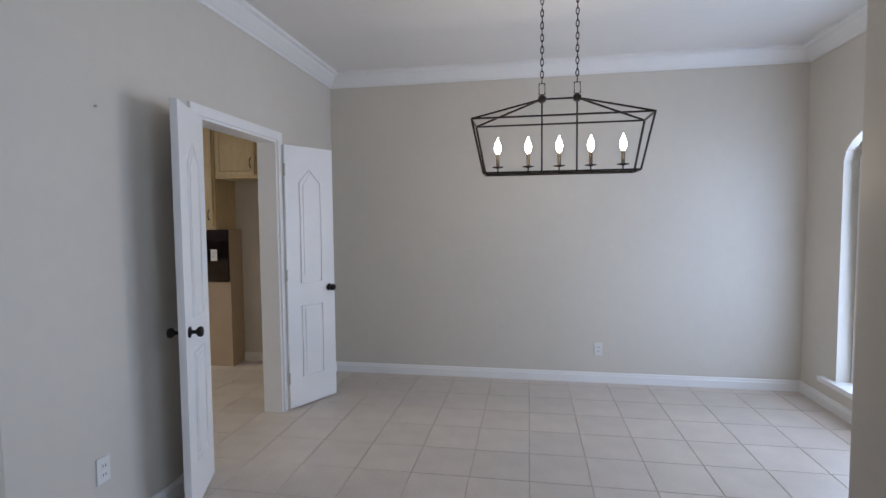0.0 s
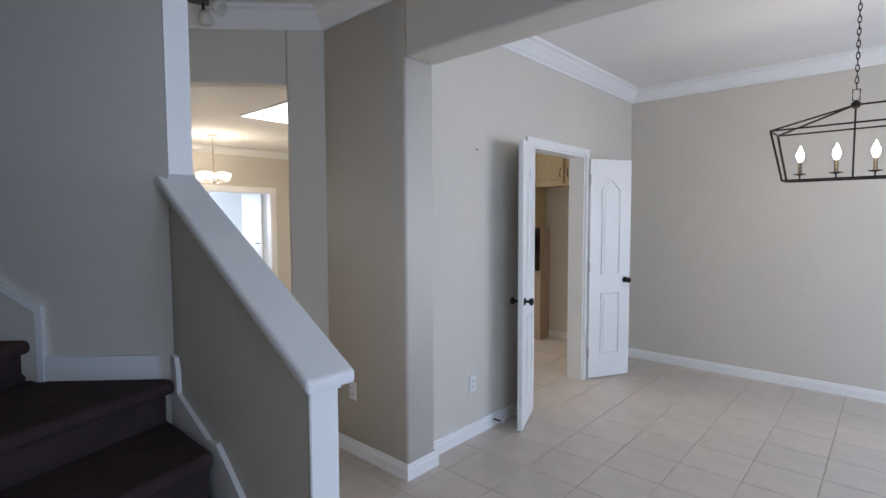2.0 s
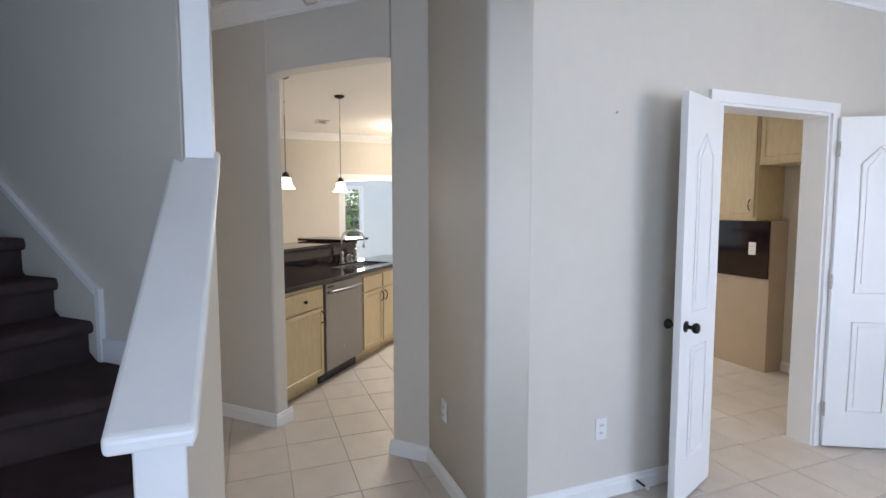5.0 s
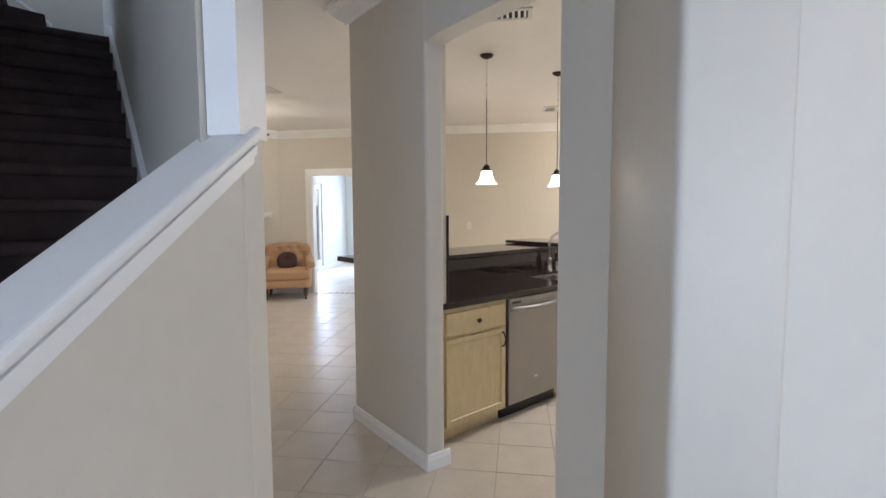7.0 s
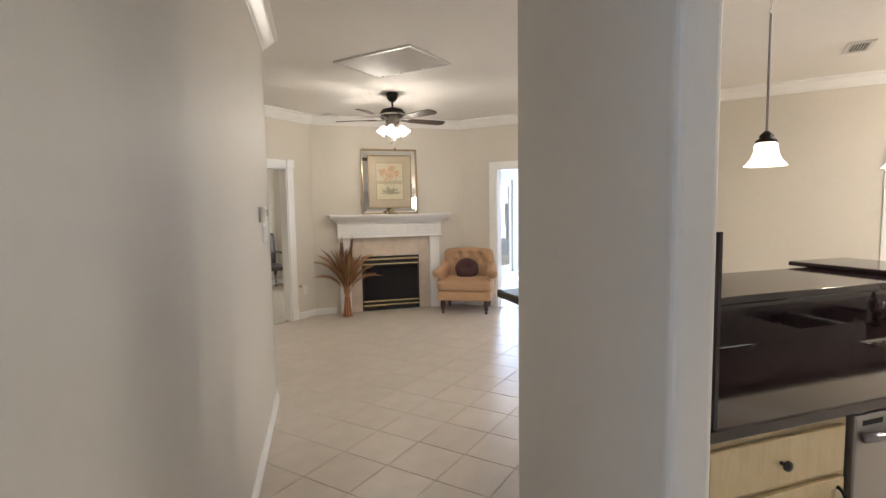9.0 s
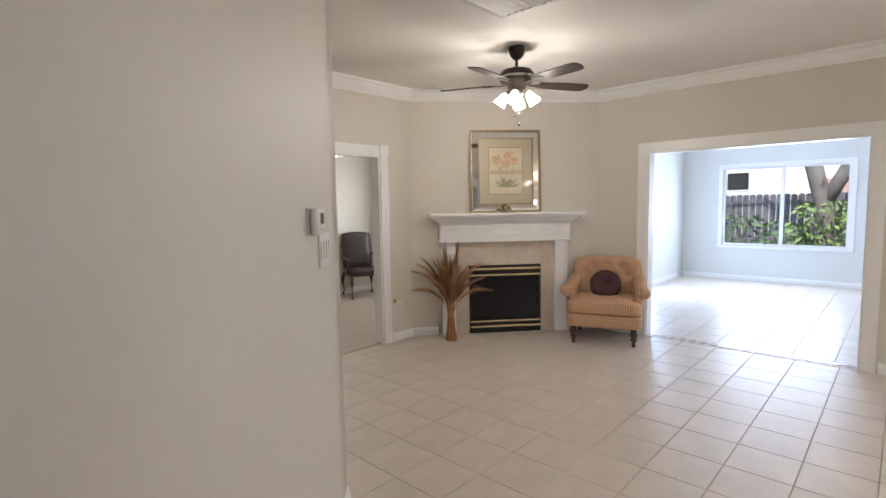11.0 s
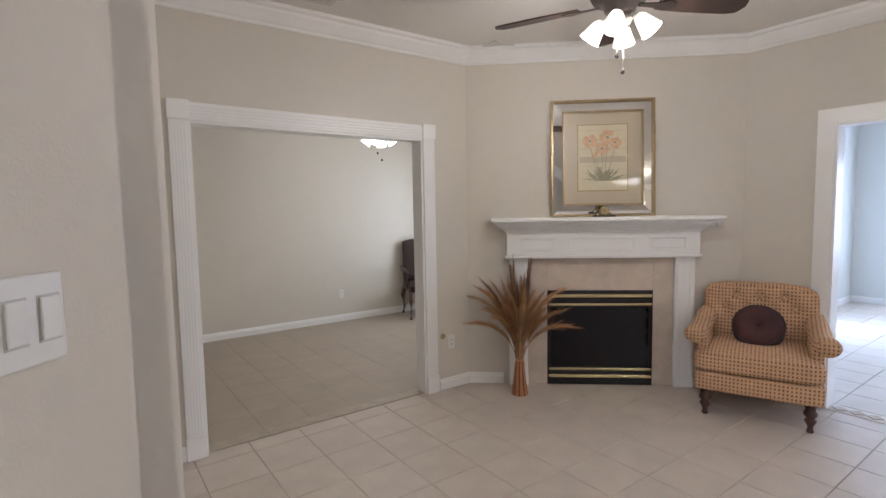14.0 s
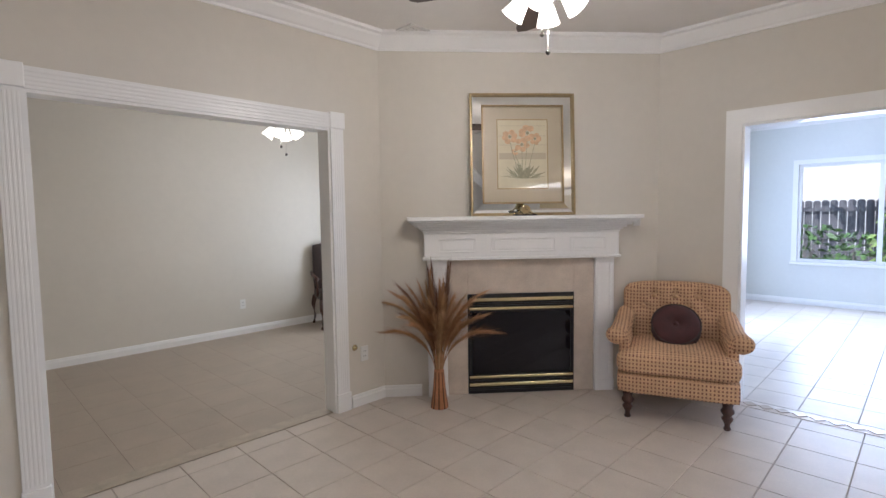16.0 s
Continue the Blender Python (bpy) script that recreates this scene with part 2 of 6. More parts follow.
def tube(bm, pts, r, seg=8, closed=False):
    """A round bar along the points; r may be a list."""
    pts = [Vector(p) for p in pts]
    n = len(pts)
    rings = []
    for i, p in enumerate(pts):
        a = pts[(i - 1) % n] if closed or i else p
        b = pts[(i + 1) % n] if closed or i < n - 1 else p
        d = (b - a).normalized()
        q = d.to_track_quat("Z", "Y")
        rr = r[i] if isinstance(r, (list, tuple)) else r
        rings.append([bm.verts.new(p + q @ Vector((rr * math.cos(2 * math.pi * k / seg), rr * math.sin(2 * math.pi * k / seg), 0))) for k in range(seg)])
    pairs = list(zip(rings, rings[1:])) + ([(rings[-1], rings[0])] if closed else [])
    for a, b in pairs:
        for k in range(seg):
            bm.faces.new((a[k], a[(k + 1) % seg], b[(k + 1) % seg], b[k]))
    if not closed:
        bm.faces.new(rings[0][::-1]), bm.faces.new(rings[-1])
    return bm


def bar(bm, a, b, w):
    """A square bar between two points."""
    a, b = Vector(a), Vector(b)
    q = (b - a).to_track_quat("Z", "Y").to_matrix().to_4x4()
    return box(bm, -w / 2, w / 2, -w / 2, w / 2, 0, (b - a).length, m=Matrix.Translation(a) @ q)


def sweep(bm, prof, path):
    """Trim: a profile of (out from the wall, height) along the foot of a wall, the room on the path's left."""
    pts = [Vector(p) for p in path]
    n = len(pts)
    rows = []
    for i, p in enumerate(pts):
        d0 = (p - pts[i - 1]).normalized() if i else None
        d1 = (pts[i + 1] - p).normalized() if i < n - 1 else None
        n0 = Vector((-d0.y, d0.x)) if d0 else None
        n1 = Vector((-d1.y, d1.x)) if d1 else None
        if n0 and n1:
            mid = (n0 + n1).normalized()
            mid = mid / max(0.3, mid.dot(n0))
        else:
            mid = n0 or n1
        rows.append([bm.verts.new((p.x + mid.x * o, p.y + mid.y * o, z)) for o, z in prof])
    k = len(prof)
    for a, b in zip(rows, rows[1:]):
        for j in range(k):
            bm.faces.new((a[j], a[(j + 1) % k], b[(j + 1) % k], b[j]))
    bm.faces.new(rows[0]), bm.faces.new(rows[-1][::-1])
    return bm

# ---- setting: walls, floors, ceilings ----
H = 2.83          # ceiling height
UP = 5.3          # top of the stairwell
R2 = math.sqrt(0.5)

structure("wall_dining_west", prism(prism(prism(bmesh.new(), [(-1.88, 1.321), (-1.88, 2.50), (-2.02, 2.50), (-2.02, 1.321)], 0, H),
          [(-1.88, 3.42), (-1.88, 4.49), (-2.02, 4.49), (-2.02, 3.42)], 0, H),
          [(-1.88, 2.50), (-1.88, 3.42), (-2.02, 3.42), (-2.02, 2.50)], 2.065, H), M_WALL, "cream painted dining room wall with a double door", "wall")
structure("wall_dining_north", boxed(-2.02, 2.42, 4.49, 4.70, 0, H), M_WALL, "plain cream painted dining room wall", "wall")

# east wall with an arched window
_bm = bmesh.new()
_m = Matrix(((0, 0, 1, 2.224), (1, 0, 0, 0), (0, 1, 0, 0), (0, 0, 0, 1)))   # plane (y, z), depth along x
_arc = [(3.0 + 1.01 * math.cos(a), 1.86 + 0.32 * math.sin(a)) for a in np.linspace(0, math.pi, 15)]
slab(_bm, [(1.32, 0), (4.49, 0), (4.49, 0.22), (1.32, 0.22)], _m, 0, 0.16)
slab(_bm, [(4.01, 0.22), (4.49, 0.22), (4.49, H), (4.01, H)], _m, 0, 0.16)
slab(_bm, [(1.32, 0.22), (1.99, 0.22), (1.99, H), (1.32, H)], _m, 0, 0.16)
for (a, za), (b, zb) in zip(_arc, _arc[1:]):
    slab(_bm, [(b, zb), (a, za), (a, H), (b, H)], _m, 0, 0.16)
structure("wall_dining_east", _bm, M_WALL, "cream painted wall with an arched window", "wall")

_w1 = structure("window_1", slab(bmesh.new(), [(1.99, 0.20), (4.16, 0.20), (4.16, 0.235), (1.99, 0.235)], _m, -0.05, 0.10), M_WHITE, "white arched window with a sill, daylight behind", "window")
_bm = bmesh.new()
for y in (2.02, 3.0, 3.98):
    slab(_bm, [(y - 0.025, 0.24), (y + 0.025, 0.24), (y + 0.025, 1.9), (y - 0.025, 1.9)], _m, 0.10, 0.14)
for z in (0.26, 1.05, 1.86):
    slab(_bm, [(2.0, z - 0.02), (4.0, z - 0.02), (4.0, z + 0.02), (2.0, z + 0.02)], _m, 0.105, 0.135)
part("window_frame", _bm, M_WHITE, _w1)
_g = part("pane", slab(bmesh.new(), [(1.99, 0.22), (4.01, 0.22)] + _arc, _m, 0.118, 0.122), M_GLASS, _w1)
_g.visible_shadow = False

# opening between hall and dining room
_bm = prism(bmesh.new(), [(-2.56, 1.09), (-1.79, 1.09), (-1.79, 1.32), (-2.79, 1.32)], 0, H, 0.02, (1, 2))
structure("wall_hall_north", _bm, M_WALL, "cream painted wall end with rounded corners", "wall", True)
structure("header_dining", boxed(-1.79, 0.77, 1.09, 1.32, 2.385, H, 0.018, 3), M_WALL, "cream painted beam over the wide opening", "wall")
structure("wall_hall_east", prism(bmesh.new(), [(0.77, 1.09), (2.254, 1.09), (2.224, 1.32), (0.77, 1.32)], 0, H, 0.02, (0, 3)), M_WALL, "cream painted wall end with rounded corners", "wall", True)

# entrance hall behind the walker
_bm = boxed(2.254, 2.41, -2.6, -1.05, 0, H)
box(_bm, 2.254, 2.41, 0.35, 1.32, 0, H), box(_bm, 2.254, 2.41, -1.05, 0.35, 2.15, H)
structure("wall_entrance_east", _bm, M_WALL, "plain cream wall round the entrance", "wall")
structure("wall_entrance_south", boxed(0.9, 2.42, -2.72, -2.6, 0, H), M_WALL, "plain cream entrance wall", "wall")
_d = structure("door_front", boxed(2.32, 2.36, -1.05, 0.35, 0.0, 0.25, 0.004), M_WHITE, "white glazed entrance door", "door")
part("frame", box(box(box(boxed(2.32, 2.36, -1.05, -0.95, 0.25, 2.15), 2.32, 2.36, 0.25, 0.35, 0.25, 2.15), 2.32, 2.36, -0.95, 0.25, 2.05, 2.15), 2.32, 2.36, -0.4, -0.3, 0.25, 2.05), M_WHITE, _d)
part("pane", boxed(2.336, 2.342, -0.95, 0.25, 0.25, 2.05), M_GLASS, _d).visible_shadow = False


def diag(c, s):
    """The point on x - y = c and x + y = s."""
    return ((s + c) / 2, (s - c) / 2)


# diagonal wall with the arched way into the kitchen
_bm = bmesh.new()
prism(_bm, [(-2.542, 1.088), (-2.715, 0.915), diag(-3.80, -1.80), diag(-3.80, -1.30), (-2.56, 1.20)], 0, H, 0.02, (1, 2))
prism(_bm, [diag(-3.63, -3.09), diag(-3.63, -4.38), diag(-3.80, -4.38), diag(-3.80, -3.09)], 0, H, 0.022)
# plate over the opening, its soffit curved at both ends
_t = [(-1.80 - 1.29 * k / 16, 2.362 + 0.018 * (1 - abs(2 * k / 16 - 1) ** 6.0)) for k in range(17)]
_rim = _t + [(_t[-1][0], H), (_t[0][0], H)]
_v = [[_bm.verts.new((*diag(c, q), z)) for q, z in _rim] for c in (-3.63, -3.80)]
_bm.faces.new(_v[0]), _bm.faces.new(_v[1][::-1])
for i in range(len(_rim)):
    k = (i + 1) % len(_rim)
    _bm.faces.new((_v[0][i], _v[0][k], _v[1][k], _v[1][i]))
structure("wall_kitchen_arch", _bm, M_WALL, "cream painted angled wall with an arched opening", "wall")

# wall between stairs and passage
_bm = prism(bmesh.new(), [(-1.97, -0.08), (-1.97, 0.012), (-2.09, 0.012), (-3.10, -1.08), diag(-2.02, -7.49), (-4.63, -2.76), diag(-1.85, -7.30), diag(-1.85, -2.02)][::-1], 0, UP, 0.02, (3, 4, 5, 6))
structure("wall_stair_passage", _bm, M_WALL, "cream painted angled wall along the stairs", "wall", False)
_bm = prism(bmesh.new(), [(-1.66, -1.0), (0.9, -1.0), (0.9, -1.12), (-1.61, -1.12), diag(-0.50, -7.3), diag(-0.66, -7.3)], 0, 3.05, 0.015, (0,))
prism(_bm, [(-1.66, -1.0), (0.9, -1.0), (0.9, -1.12), (-1.61, -1.12), diag(-0.50, -6.1), diag(-0.66, -6.1)], 3.05, UP, 0.015, (0,))
structure("wall_stair_left", _bm, M_WALL, "cream painted stairwell wall with a handrail", "wall")
structure("wall_stair_head", prism(bmesh.new(), [diag(-0.3, -7.32), diag(-2.02, -7.32), diag(-2.02, -7.49), diag(-0.3, -7.49)], 0, UP), M_WALL, "cream painted wall at the head of the stairs", "wall")
structure("wall_stair_upper", box(boxed(-1.97, -1.2, -0.08, 0.08, H + 0.003, UP), -1.2, -1.08, -1.0, 0.08, H + 0.003, UP), M_WALL, "cream painted upper stairwell wall", "wall")
structure("ceiling_stairwell", prism(bmesh.new(), [(-1.08, 0.08), (-2.1, 0.08), (-4.85, -2.6), (-3.6, -3.9), (-1.08, -1.2)], UP, UP + 0.1), M_CEIL, "white ceiling high over the stairs", "ceiling")

# unseen upper landing, with an end gap and lamp added to light the stairs
structure("floor_landing", prism(bmesh.new(), [diag(-0.49, -6.1), diag(-0.49, -7.32), diag(1.5, -7.32), diag(1.5, -6.1)], 3.06, 3.23), M_CARPET, "brown carpeted upper landing, added out of view", "floor")
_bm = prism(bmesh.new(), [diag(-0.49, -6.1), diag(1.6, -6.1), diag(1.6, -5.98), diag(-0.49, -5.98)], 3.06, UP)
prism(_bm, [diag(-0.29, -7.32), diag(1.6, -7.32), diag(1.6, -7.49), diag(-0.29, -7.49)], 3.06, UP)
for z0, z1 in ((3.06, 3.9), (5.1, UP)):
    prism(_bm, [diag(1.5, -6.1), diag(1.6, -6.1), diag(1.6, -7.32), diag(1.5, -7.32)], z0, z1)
structure("wall_landing", _bm, M_WALL, "cream painted walls of the added upper landing", "wall")
structure("ceiling_landing", prism(bmesh.new(), [diag(-0.6, -5.98), diag(1.6, -5.98), diag(1.6, -7.49), diag(-0.6, -7.49)], UP + 0.001, UP + 0.1), M_CEIL, "white ceiling over the added landing", "ceiling")
# fill lamp in the gap, there only to brighten the upper stairs
lamp("fill_light_landing", "AREA", look((*diag(1.48, -6.71), 4.5), (*diag(-1.0, -6.71), 4.2)), 20, COOL, 0.75, 1.1)

# knee wall beside the stairs
_bm = bmesh.new()
_mk = Matrix(((1, 0, 0, 0), (0, 0, 1, 0), (0, 1, 0, 0), (0, 0, 0, 1)))   # plane (x, z), depth along y
_zk = lambda x: 1.059 + (-0.96 - x) * 0.575
slab(_bm, [(-1.97, 0), (-0.965, 0), (-0.965, _zk(-0.965)), (-1.97, _zk(-1.97))], _mk, -0.08, 0.012)
structure("wall_stair_knee", _bm, M_WALL, "low sloped cream wall beside the stairs", "wall")
_bm = bmesh.new()
slab(_bm, [(-2.04, _zk(-2.04) + 0.002), (-0.90, _zk(-0.90) + 0.002), (-0.90, _zk(-0.90) + 0.042), (-2.04, _zk(-2.04) + 0.042)], _mk, -0.122, 0.04)
bmesh.ops.bevel(_bm, geom=_bm.edges[:], offset=0.012, segments=3, affect="EDGES", profile=0.5)
_cap = structure("trim_stair_cap", _bm, M_WHITE, "white painted sloped cap on the low wall", "cap")
_bm = bmesh.new()
slab(_bm, [(-2.01, _zk(-2.01) - 0.05), (-0.955, _zk(-0.955) - 0.05), (-0.955, _zk(-0.955)), (-2.01, _zk(-2.01))], _mk, 0.013, 0.027)
slab(_bm, [(-2.01, _zk(-2.01) - 0.025), (-0.955, _zk(-0.955) - 0.025), (-0.955, _zk(-0.955)), (-2.01, _zk(-2.01))], _mk, 0.0275, 0.037)
part("moulding", _bm, M_WHITE, _cap)
structure("trim_stair_post", prism(bmesh.new(), [(-1.969, -0.075), (-1.952, -0.075), (-1.952, 0.02), (-2.10, 0.02), (-2.088, 0.013), (-1.969, 0.013)], _zk(-1.97) + 0.045, H), M_WHITE, "white painted upright end of the stair wall", "post")
structure("trim_knee_end", boxed(-0.963, -0.950, -0.082, 0.014, 0, _zk(-0.950) - 0.004, 0.004), M_WHITE, "white board on the end of the low wall", "trim")

# living room
_bm = boxed(-9.1, -6.84, -5.0, -4.88, 0, H)
box(_bm, -5.16, -4.62, -5.0, -4.88, 0, H), box(_bm, -6.84, -5.16, -5.0, -4.88, 2.075, H)
structure("wall_living_south", _bm, M_WALL, "cream living room wall with a wide cased opening", "wall")
_bm = boxed(-9.10, -8.98, -4.88, -2.80, 0, H)
box(_bm, -9.10, -8.98, -0.9, 1.71, 0, H), box(_bm, -9.10, -8.98, 4.25, 4.7, 0, H)
box(_bm, -9.10, -8.98, -2.80, -0.9, 2.075, H), box(_bm, -9.10, -8.98, 1.71, 4.25, 2.03, H)
structure("wall_living_west", _bm, M_WALL, "cream living room wall with two cased openings", "wall")
FA, FB = Vector((-7.29, -4.88)), Vector((-8.98, -3.40))
structure("wall_fireplace", prism(bmesh.new(), [FB, FA, (-7.45, -4.878), (-8.978, -3.52)], 0, H), M_WALL, "cream angled corner wall behind the fireplace", "wall")
_bm = boxed(-4.77, -4.64, -4.88, -3.92, 0, H)
box(_bm, -4.77, -4.45, -3.92, -2.78, 2.22, H)
structure("wall_living_east", _bm, M_WALL, "cream wall with a low passage opening", "wall")
structure("wall_passage_south", boxed(-4.64, -3.2, -4.04, -3.92, 0, H), M_WALL, "cream wall of the side passage", "wall")
structure("wall_passage_end", boxed(-3.2, -3.1, -4.04, -2.9, 0, H), M_WALL, "cream wall closing the side passage", "wall")

# kitchen
structure("wall_kitchen_north", boxed(-9.1, -2.02, 4.70, 4.82, 0, H), M_WALL, "cream kitchen wall", "wall")

# room to the south
_bm = boxed(-9.3, -4.3, -8.0, -7.88, 0, H)
box(_bm, -4.42, -4.3, -7.88, -5.0, 0, H)
box(_bm, -9.3, -9.18, -7.88, -7.2, 0, H), box(_bm, -9.3, -9.18, -5.8, -5.0, 0, H), box(_bm, -9.3, -9.18, -7.2, -5.8, 0, 0.7), box(_bm, -9.3, -9.18, -7.2, -5.8, 2.1, H)
structure("wall_south_room", _bm, M_WALL, "pale cream walls of the empty side room", "wall")

# sunroom
_bm = boxed(-14.22, -14.1, -4.0, -3.28, 0, H)
for y0, y1, z0, z1 in ((-1.35, 1.88, 0, H), (3.06, 4.4, 0, H), (-3.28, -1.35, 0, 0.66), (-3.28, -1.35, 2.13, H), (1.88, 3.06, 0, 0.66), (1.88, 3.06, 2.1, H)):
    box(_bm, -14.22, -14.1, y0, y1, z0, z1)
structure("wall_sunroom_west", _bm, M_COOLWALL, "pale sunroom wall with windows to the garden", "wall")
_bm = boxed(-14.22, -12.4, -4.12, -4.0, 0, H)
box(_bm, -11.5, -9.1, -4.12, -4.0, 0, H), box(_bm, -12.4, -11.5, -4.12, -4.0, 2.1, H)
structure("wall_sunroom_south", _bm, M_COOLWALL, "pale sunroom wall with a glazed door", "wall")
structure("wall_sunroom_north", boxed(-14.22, -9.1, 4.4, 4.52, 0, H), M_COOLWALL, "pale sunroom wall", "wall")
structure("lining_sunroom_east", box(box(box(boxed(-9.115, -9.1, -4.0, -2.85, 0, H), -9.115, -9.1, -0.85, 1.66, 0, H), -9.115, -9.1, -2.85, -0.85, 2.13, H), -9.115, -9.1, 1.66, 4.3, 2.08, H), M_COOLWALL, "pale sunroom wall round the openings", "wall")

# ceilings, each floor's one mesh
_bm = bmesh.new()
prism(_bm, [(-2.02, 0.081), (2.42, 0.081), (2.42, 4.7), (-2.02, 4.7)], H, H + 0.12)
prism(_bm, [(-1.08, -2.72), (2.42, -2.72), (2.42, 0.081), (-1.08, 0.081)], H, H + 0.12)
for a in ([(-9.3, 0.081), (-2.02, 0.081), (-2.02, 2.2), (-9.3, 2.2)], [(-9.3, 2.9), (-2.02, 2.9), (-2.02, 4.82), (-9.3, 4.82)],
          [(-9.3, 2.2), (-6.0, 2.2), (-6.0, 2.9), (-9.3, 2.9)], [(-4.8, 2.2), (-2.02, 2.2), (-2.02, 2.9), (-4.8, 2.9)],
          [(-9.3, -5.0), (-4.77, -5.0), (-4.77, -2.745), (-2.06, 0.081), (-9.3, 0.081)],
          [(-9.3, -8.0), (-4.3, -8.0), (-4.3, -5.0), (-9.3, -5.0)], [(-14.22, -4.12), (-9.3, -4.12), (-9.3, 4.82), (-14.22, 4.82)],
          [(-4.77, -5.0), (-3.1, -5.0), (-3.1, -3.5), (-4.0, -3.4), (-4.64, -2.76), (-4.77, -2.745)]):
    prism(_bm, a, H, H + 0.12)
structure("ceiling", _bm, M_CEIL, "off-white lightly textured ceiling", "ceiling")
_sk = tagged(part("ceiling_light_box", box(box(box(boxed(-6.0, -4.8, 2.2, 2.22, H - 0.02, H + 0.25), -6.0, -4.8, 2.88, 2.9, H - 0.02, H + 0.25), -6.0, -5.98, 2.22, 2.88, H - 0.02, H + 0.25), -4.82, -4.8, 2.22, 2.88, H - 0.02, H + 0.25), M_WHITE), "white recessed kitchen ceiling light box, lit", "ceiling light")
part("diffuser", boxed(-6.0, -4.8, 2.2, 2.9, H + 0.2, H + 0.22), M_PANEL, _sk)

# crown and base mouldings
CROWN = [(0, H - 0.12), (0.014, H - 0.12), (0.02, H - 0.105), (0.034, H - 0.095), (0.085, H - 0.045), (0.092, H - 0.03), (0.12, H - 0.022), (0.12, H), (0, H)]
BASE = [(0, 0), (0.016, 0), (0.016, 0.062), (0.011, 0.072), (0.010, 0.084), (0.005, 0.092), (0, 0.092)]


def crown(path):
    structure("trim_crown", sweep(bmesh.new(), CROWN, path), M_WHITE, "white painted crown moulding", "moulding")


def skirting(path):
    structure("baseboard", sweep(bmesh.new(), BASE, path), M_WHITE, "white painted baseboard", "baseboard")


crown([(2.224, 1.32), (2.224, 4.49), (-1.88, 4.49), (-1.88, 1.32), (2.224, 1.32)])
crown([(2.254, 1.09), (-2.545, 1.09), diag(-3.63, -4.38), diag(-3.80, -4.38), diag(-3.80, -1.30), (-2.79, 1.32), (-2.02, 1.32), (-2.02, 4.70), (-8.98, 4.70), (-8.98, -3.40), (-7.29, -4.88), (-4.77, -4.88), (-4.77, -2.76), (-3.10, -1.08), (-2.10, 0.02)])
crown([(-9.18, -5.0), (-9.18, -7.88), (-4.42, -7.88), (-4.42, -5.0), (-9.18, -5.0)])
crown([(-9.115, 4.4), (-14.1, 4.4), (-14.1, -4.0), (-9.115, -4.0), (-9.115, 4.4)])
skirting([(2.224, 1.32), (2.224, 4.49), (-1.88, 4.49), (-1.88, 3.50)])
skirting([(-1.88, 2.42), (-1.88, 1.32), (-1.79, 1.32), (-1.79, 1.09), (-2.542, 1.09), (-2.715, 0.915), diag(-3.80, -1.80)])
skirting([(2.254, 1.09), (0.77, 1.09), (0.77, 1.32), (2.224, 1.32)])
skirting([diag(-3.84, -3.09), diag(-3.63, -3.09), diag(-3.63, -4.38), diag(-3.84, -4.38)])
skirting([diag(-2.02, -7.49), (-3.10, -1.08), (-2.09, 0.012), (-0.965, 0.012)])
skirting([(-8.98, -3.02), FB, (-8.98 + 0.20 * 0.748, -3.40 - 0.20 * 0.663)])
skirting([(-7.29 - 0.30 * 0.748, -4.88 + 0.30 * 0.663), FA, (-6.97, -4.88)])
skirting([(-5.06, -4.88), (-4.77, -4.88), (-4.77, -3.92), (-3.2, -3.92)])
skirting([(-8.98, 1.58), (-8.98, -0.78)])
skirting([(-9.18, -5.0), (-9.18, -7.88), (-4.42, -7.88), (-4.42, -5.0)])
skirting([(-9.115, 4.4), (-14.1, 4.4), (-14.1, -4.0), (-9.115, -4.0), (-9.115, -2.95)])
skirting([(-2.02, 3.50), (-2.02, 4.70), (-3.0, 4.70)])


def casing(name, m, x0, x1, top, width, depth, fluted=False, label="white painted opening casing"):
    """Trim round an opening, in a plane (x, z) laid by m with the room towards -y."""
    c = empty_thing(name, m, label, "casing", kind="structure")
    for a, b in ((x0 - width, x0), (x1, x1 + width)):
        bm = boxed(a, b, -0.02, 0, 0.14 if fluted else 0, top)
        if fluted:
            for k in range(5):
                u = a + width * (k + 1) / 6
                box(bm, u - width * 0.05, u + width * 0.05, -0.0225, -0.0201, 0.16, top - 0.02, 0.001)
            box(bm, a - 0.006, b + 0.006, -0.03, 0, 0, 0.14, 0.003)
        part("side_casing", bm, M_WHITE, c)
    bm = boxed(x0, x1, -0.02, 0, top, top + width)
    if fluted:
        for k in range(4):
            u = top + width * (k + 1) / 5
            box(bm, x0, x1, -0.0235, -0.0201, u - width * 0.055, u + width * 0.055, 0.0015)
        for a in (x0 - width, x1):
            box(bm, a - 0.008, a + width + 0.008, -0.033, 0, top + 0.0005, top + width + 0.01, 0.003)
    else:
        box(bm, x0 - width, x0, -0.02, 0, top, top + width), box(bm, x1, x1 + width, -0.02, 0, top, top + width)
    part("head_casing", bm, M_WHITE, c)
    bm = boxed(x0 - 0.001, x0 + 0.016, -0.004, depth, 0, top)
    box(bm, x1 - 0.016, x1 + 0.001, -0.004, depth, 0, top), box(bm, x0 + 0.016, x1 - 0.016, -0.004, depth, top - 0.016, top + 0.001)
    part("lining", bm, M_WHITE, c)
    return c


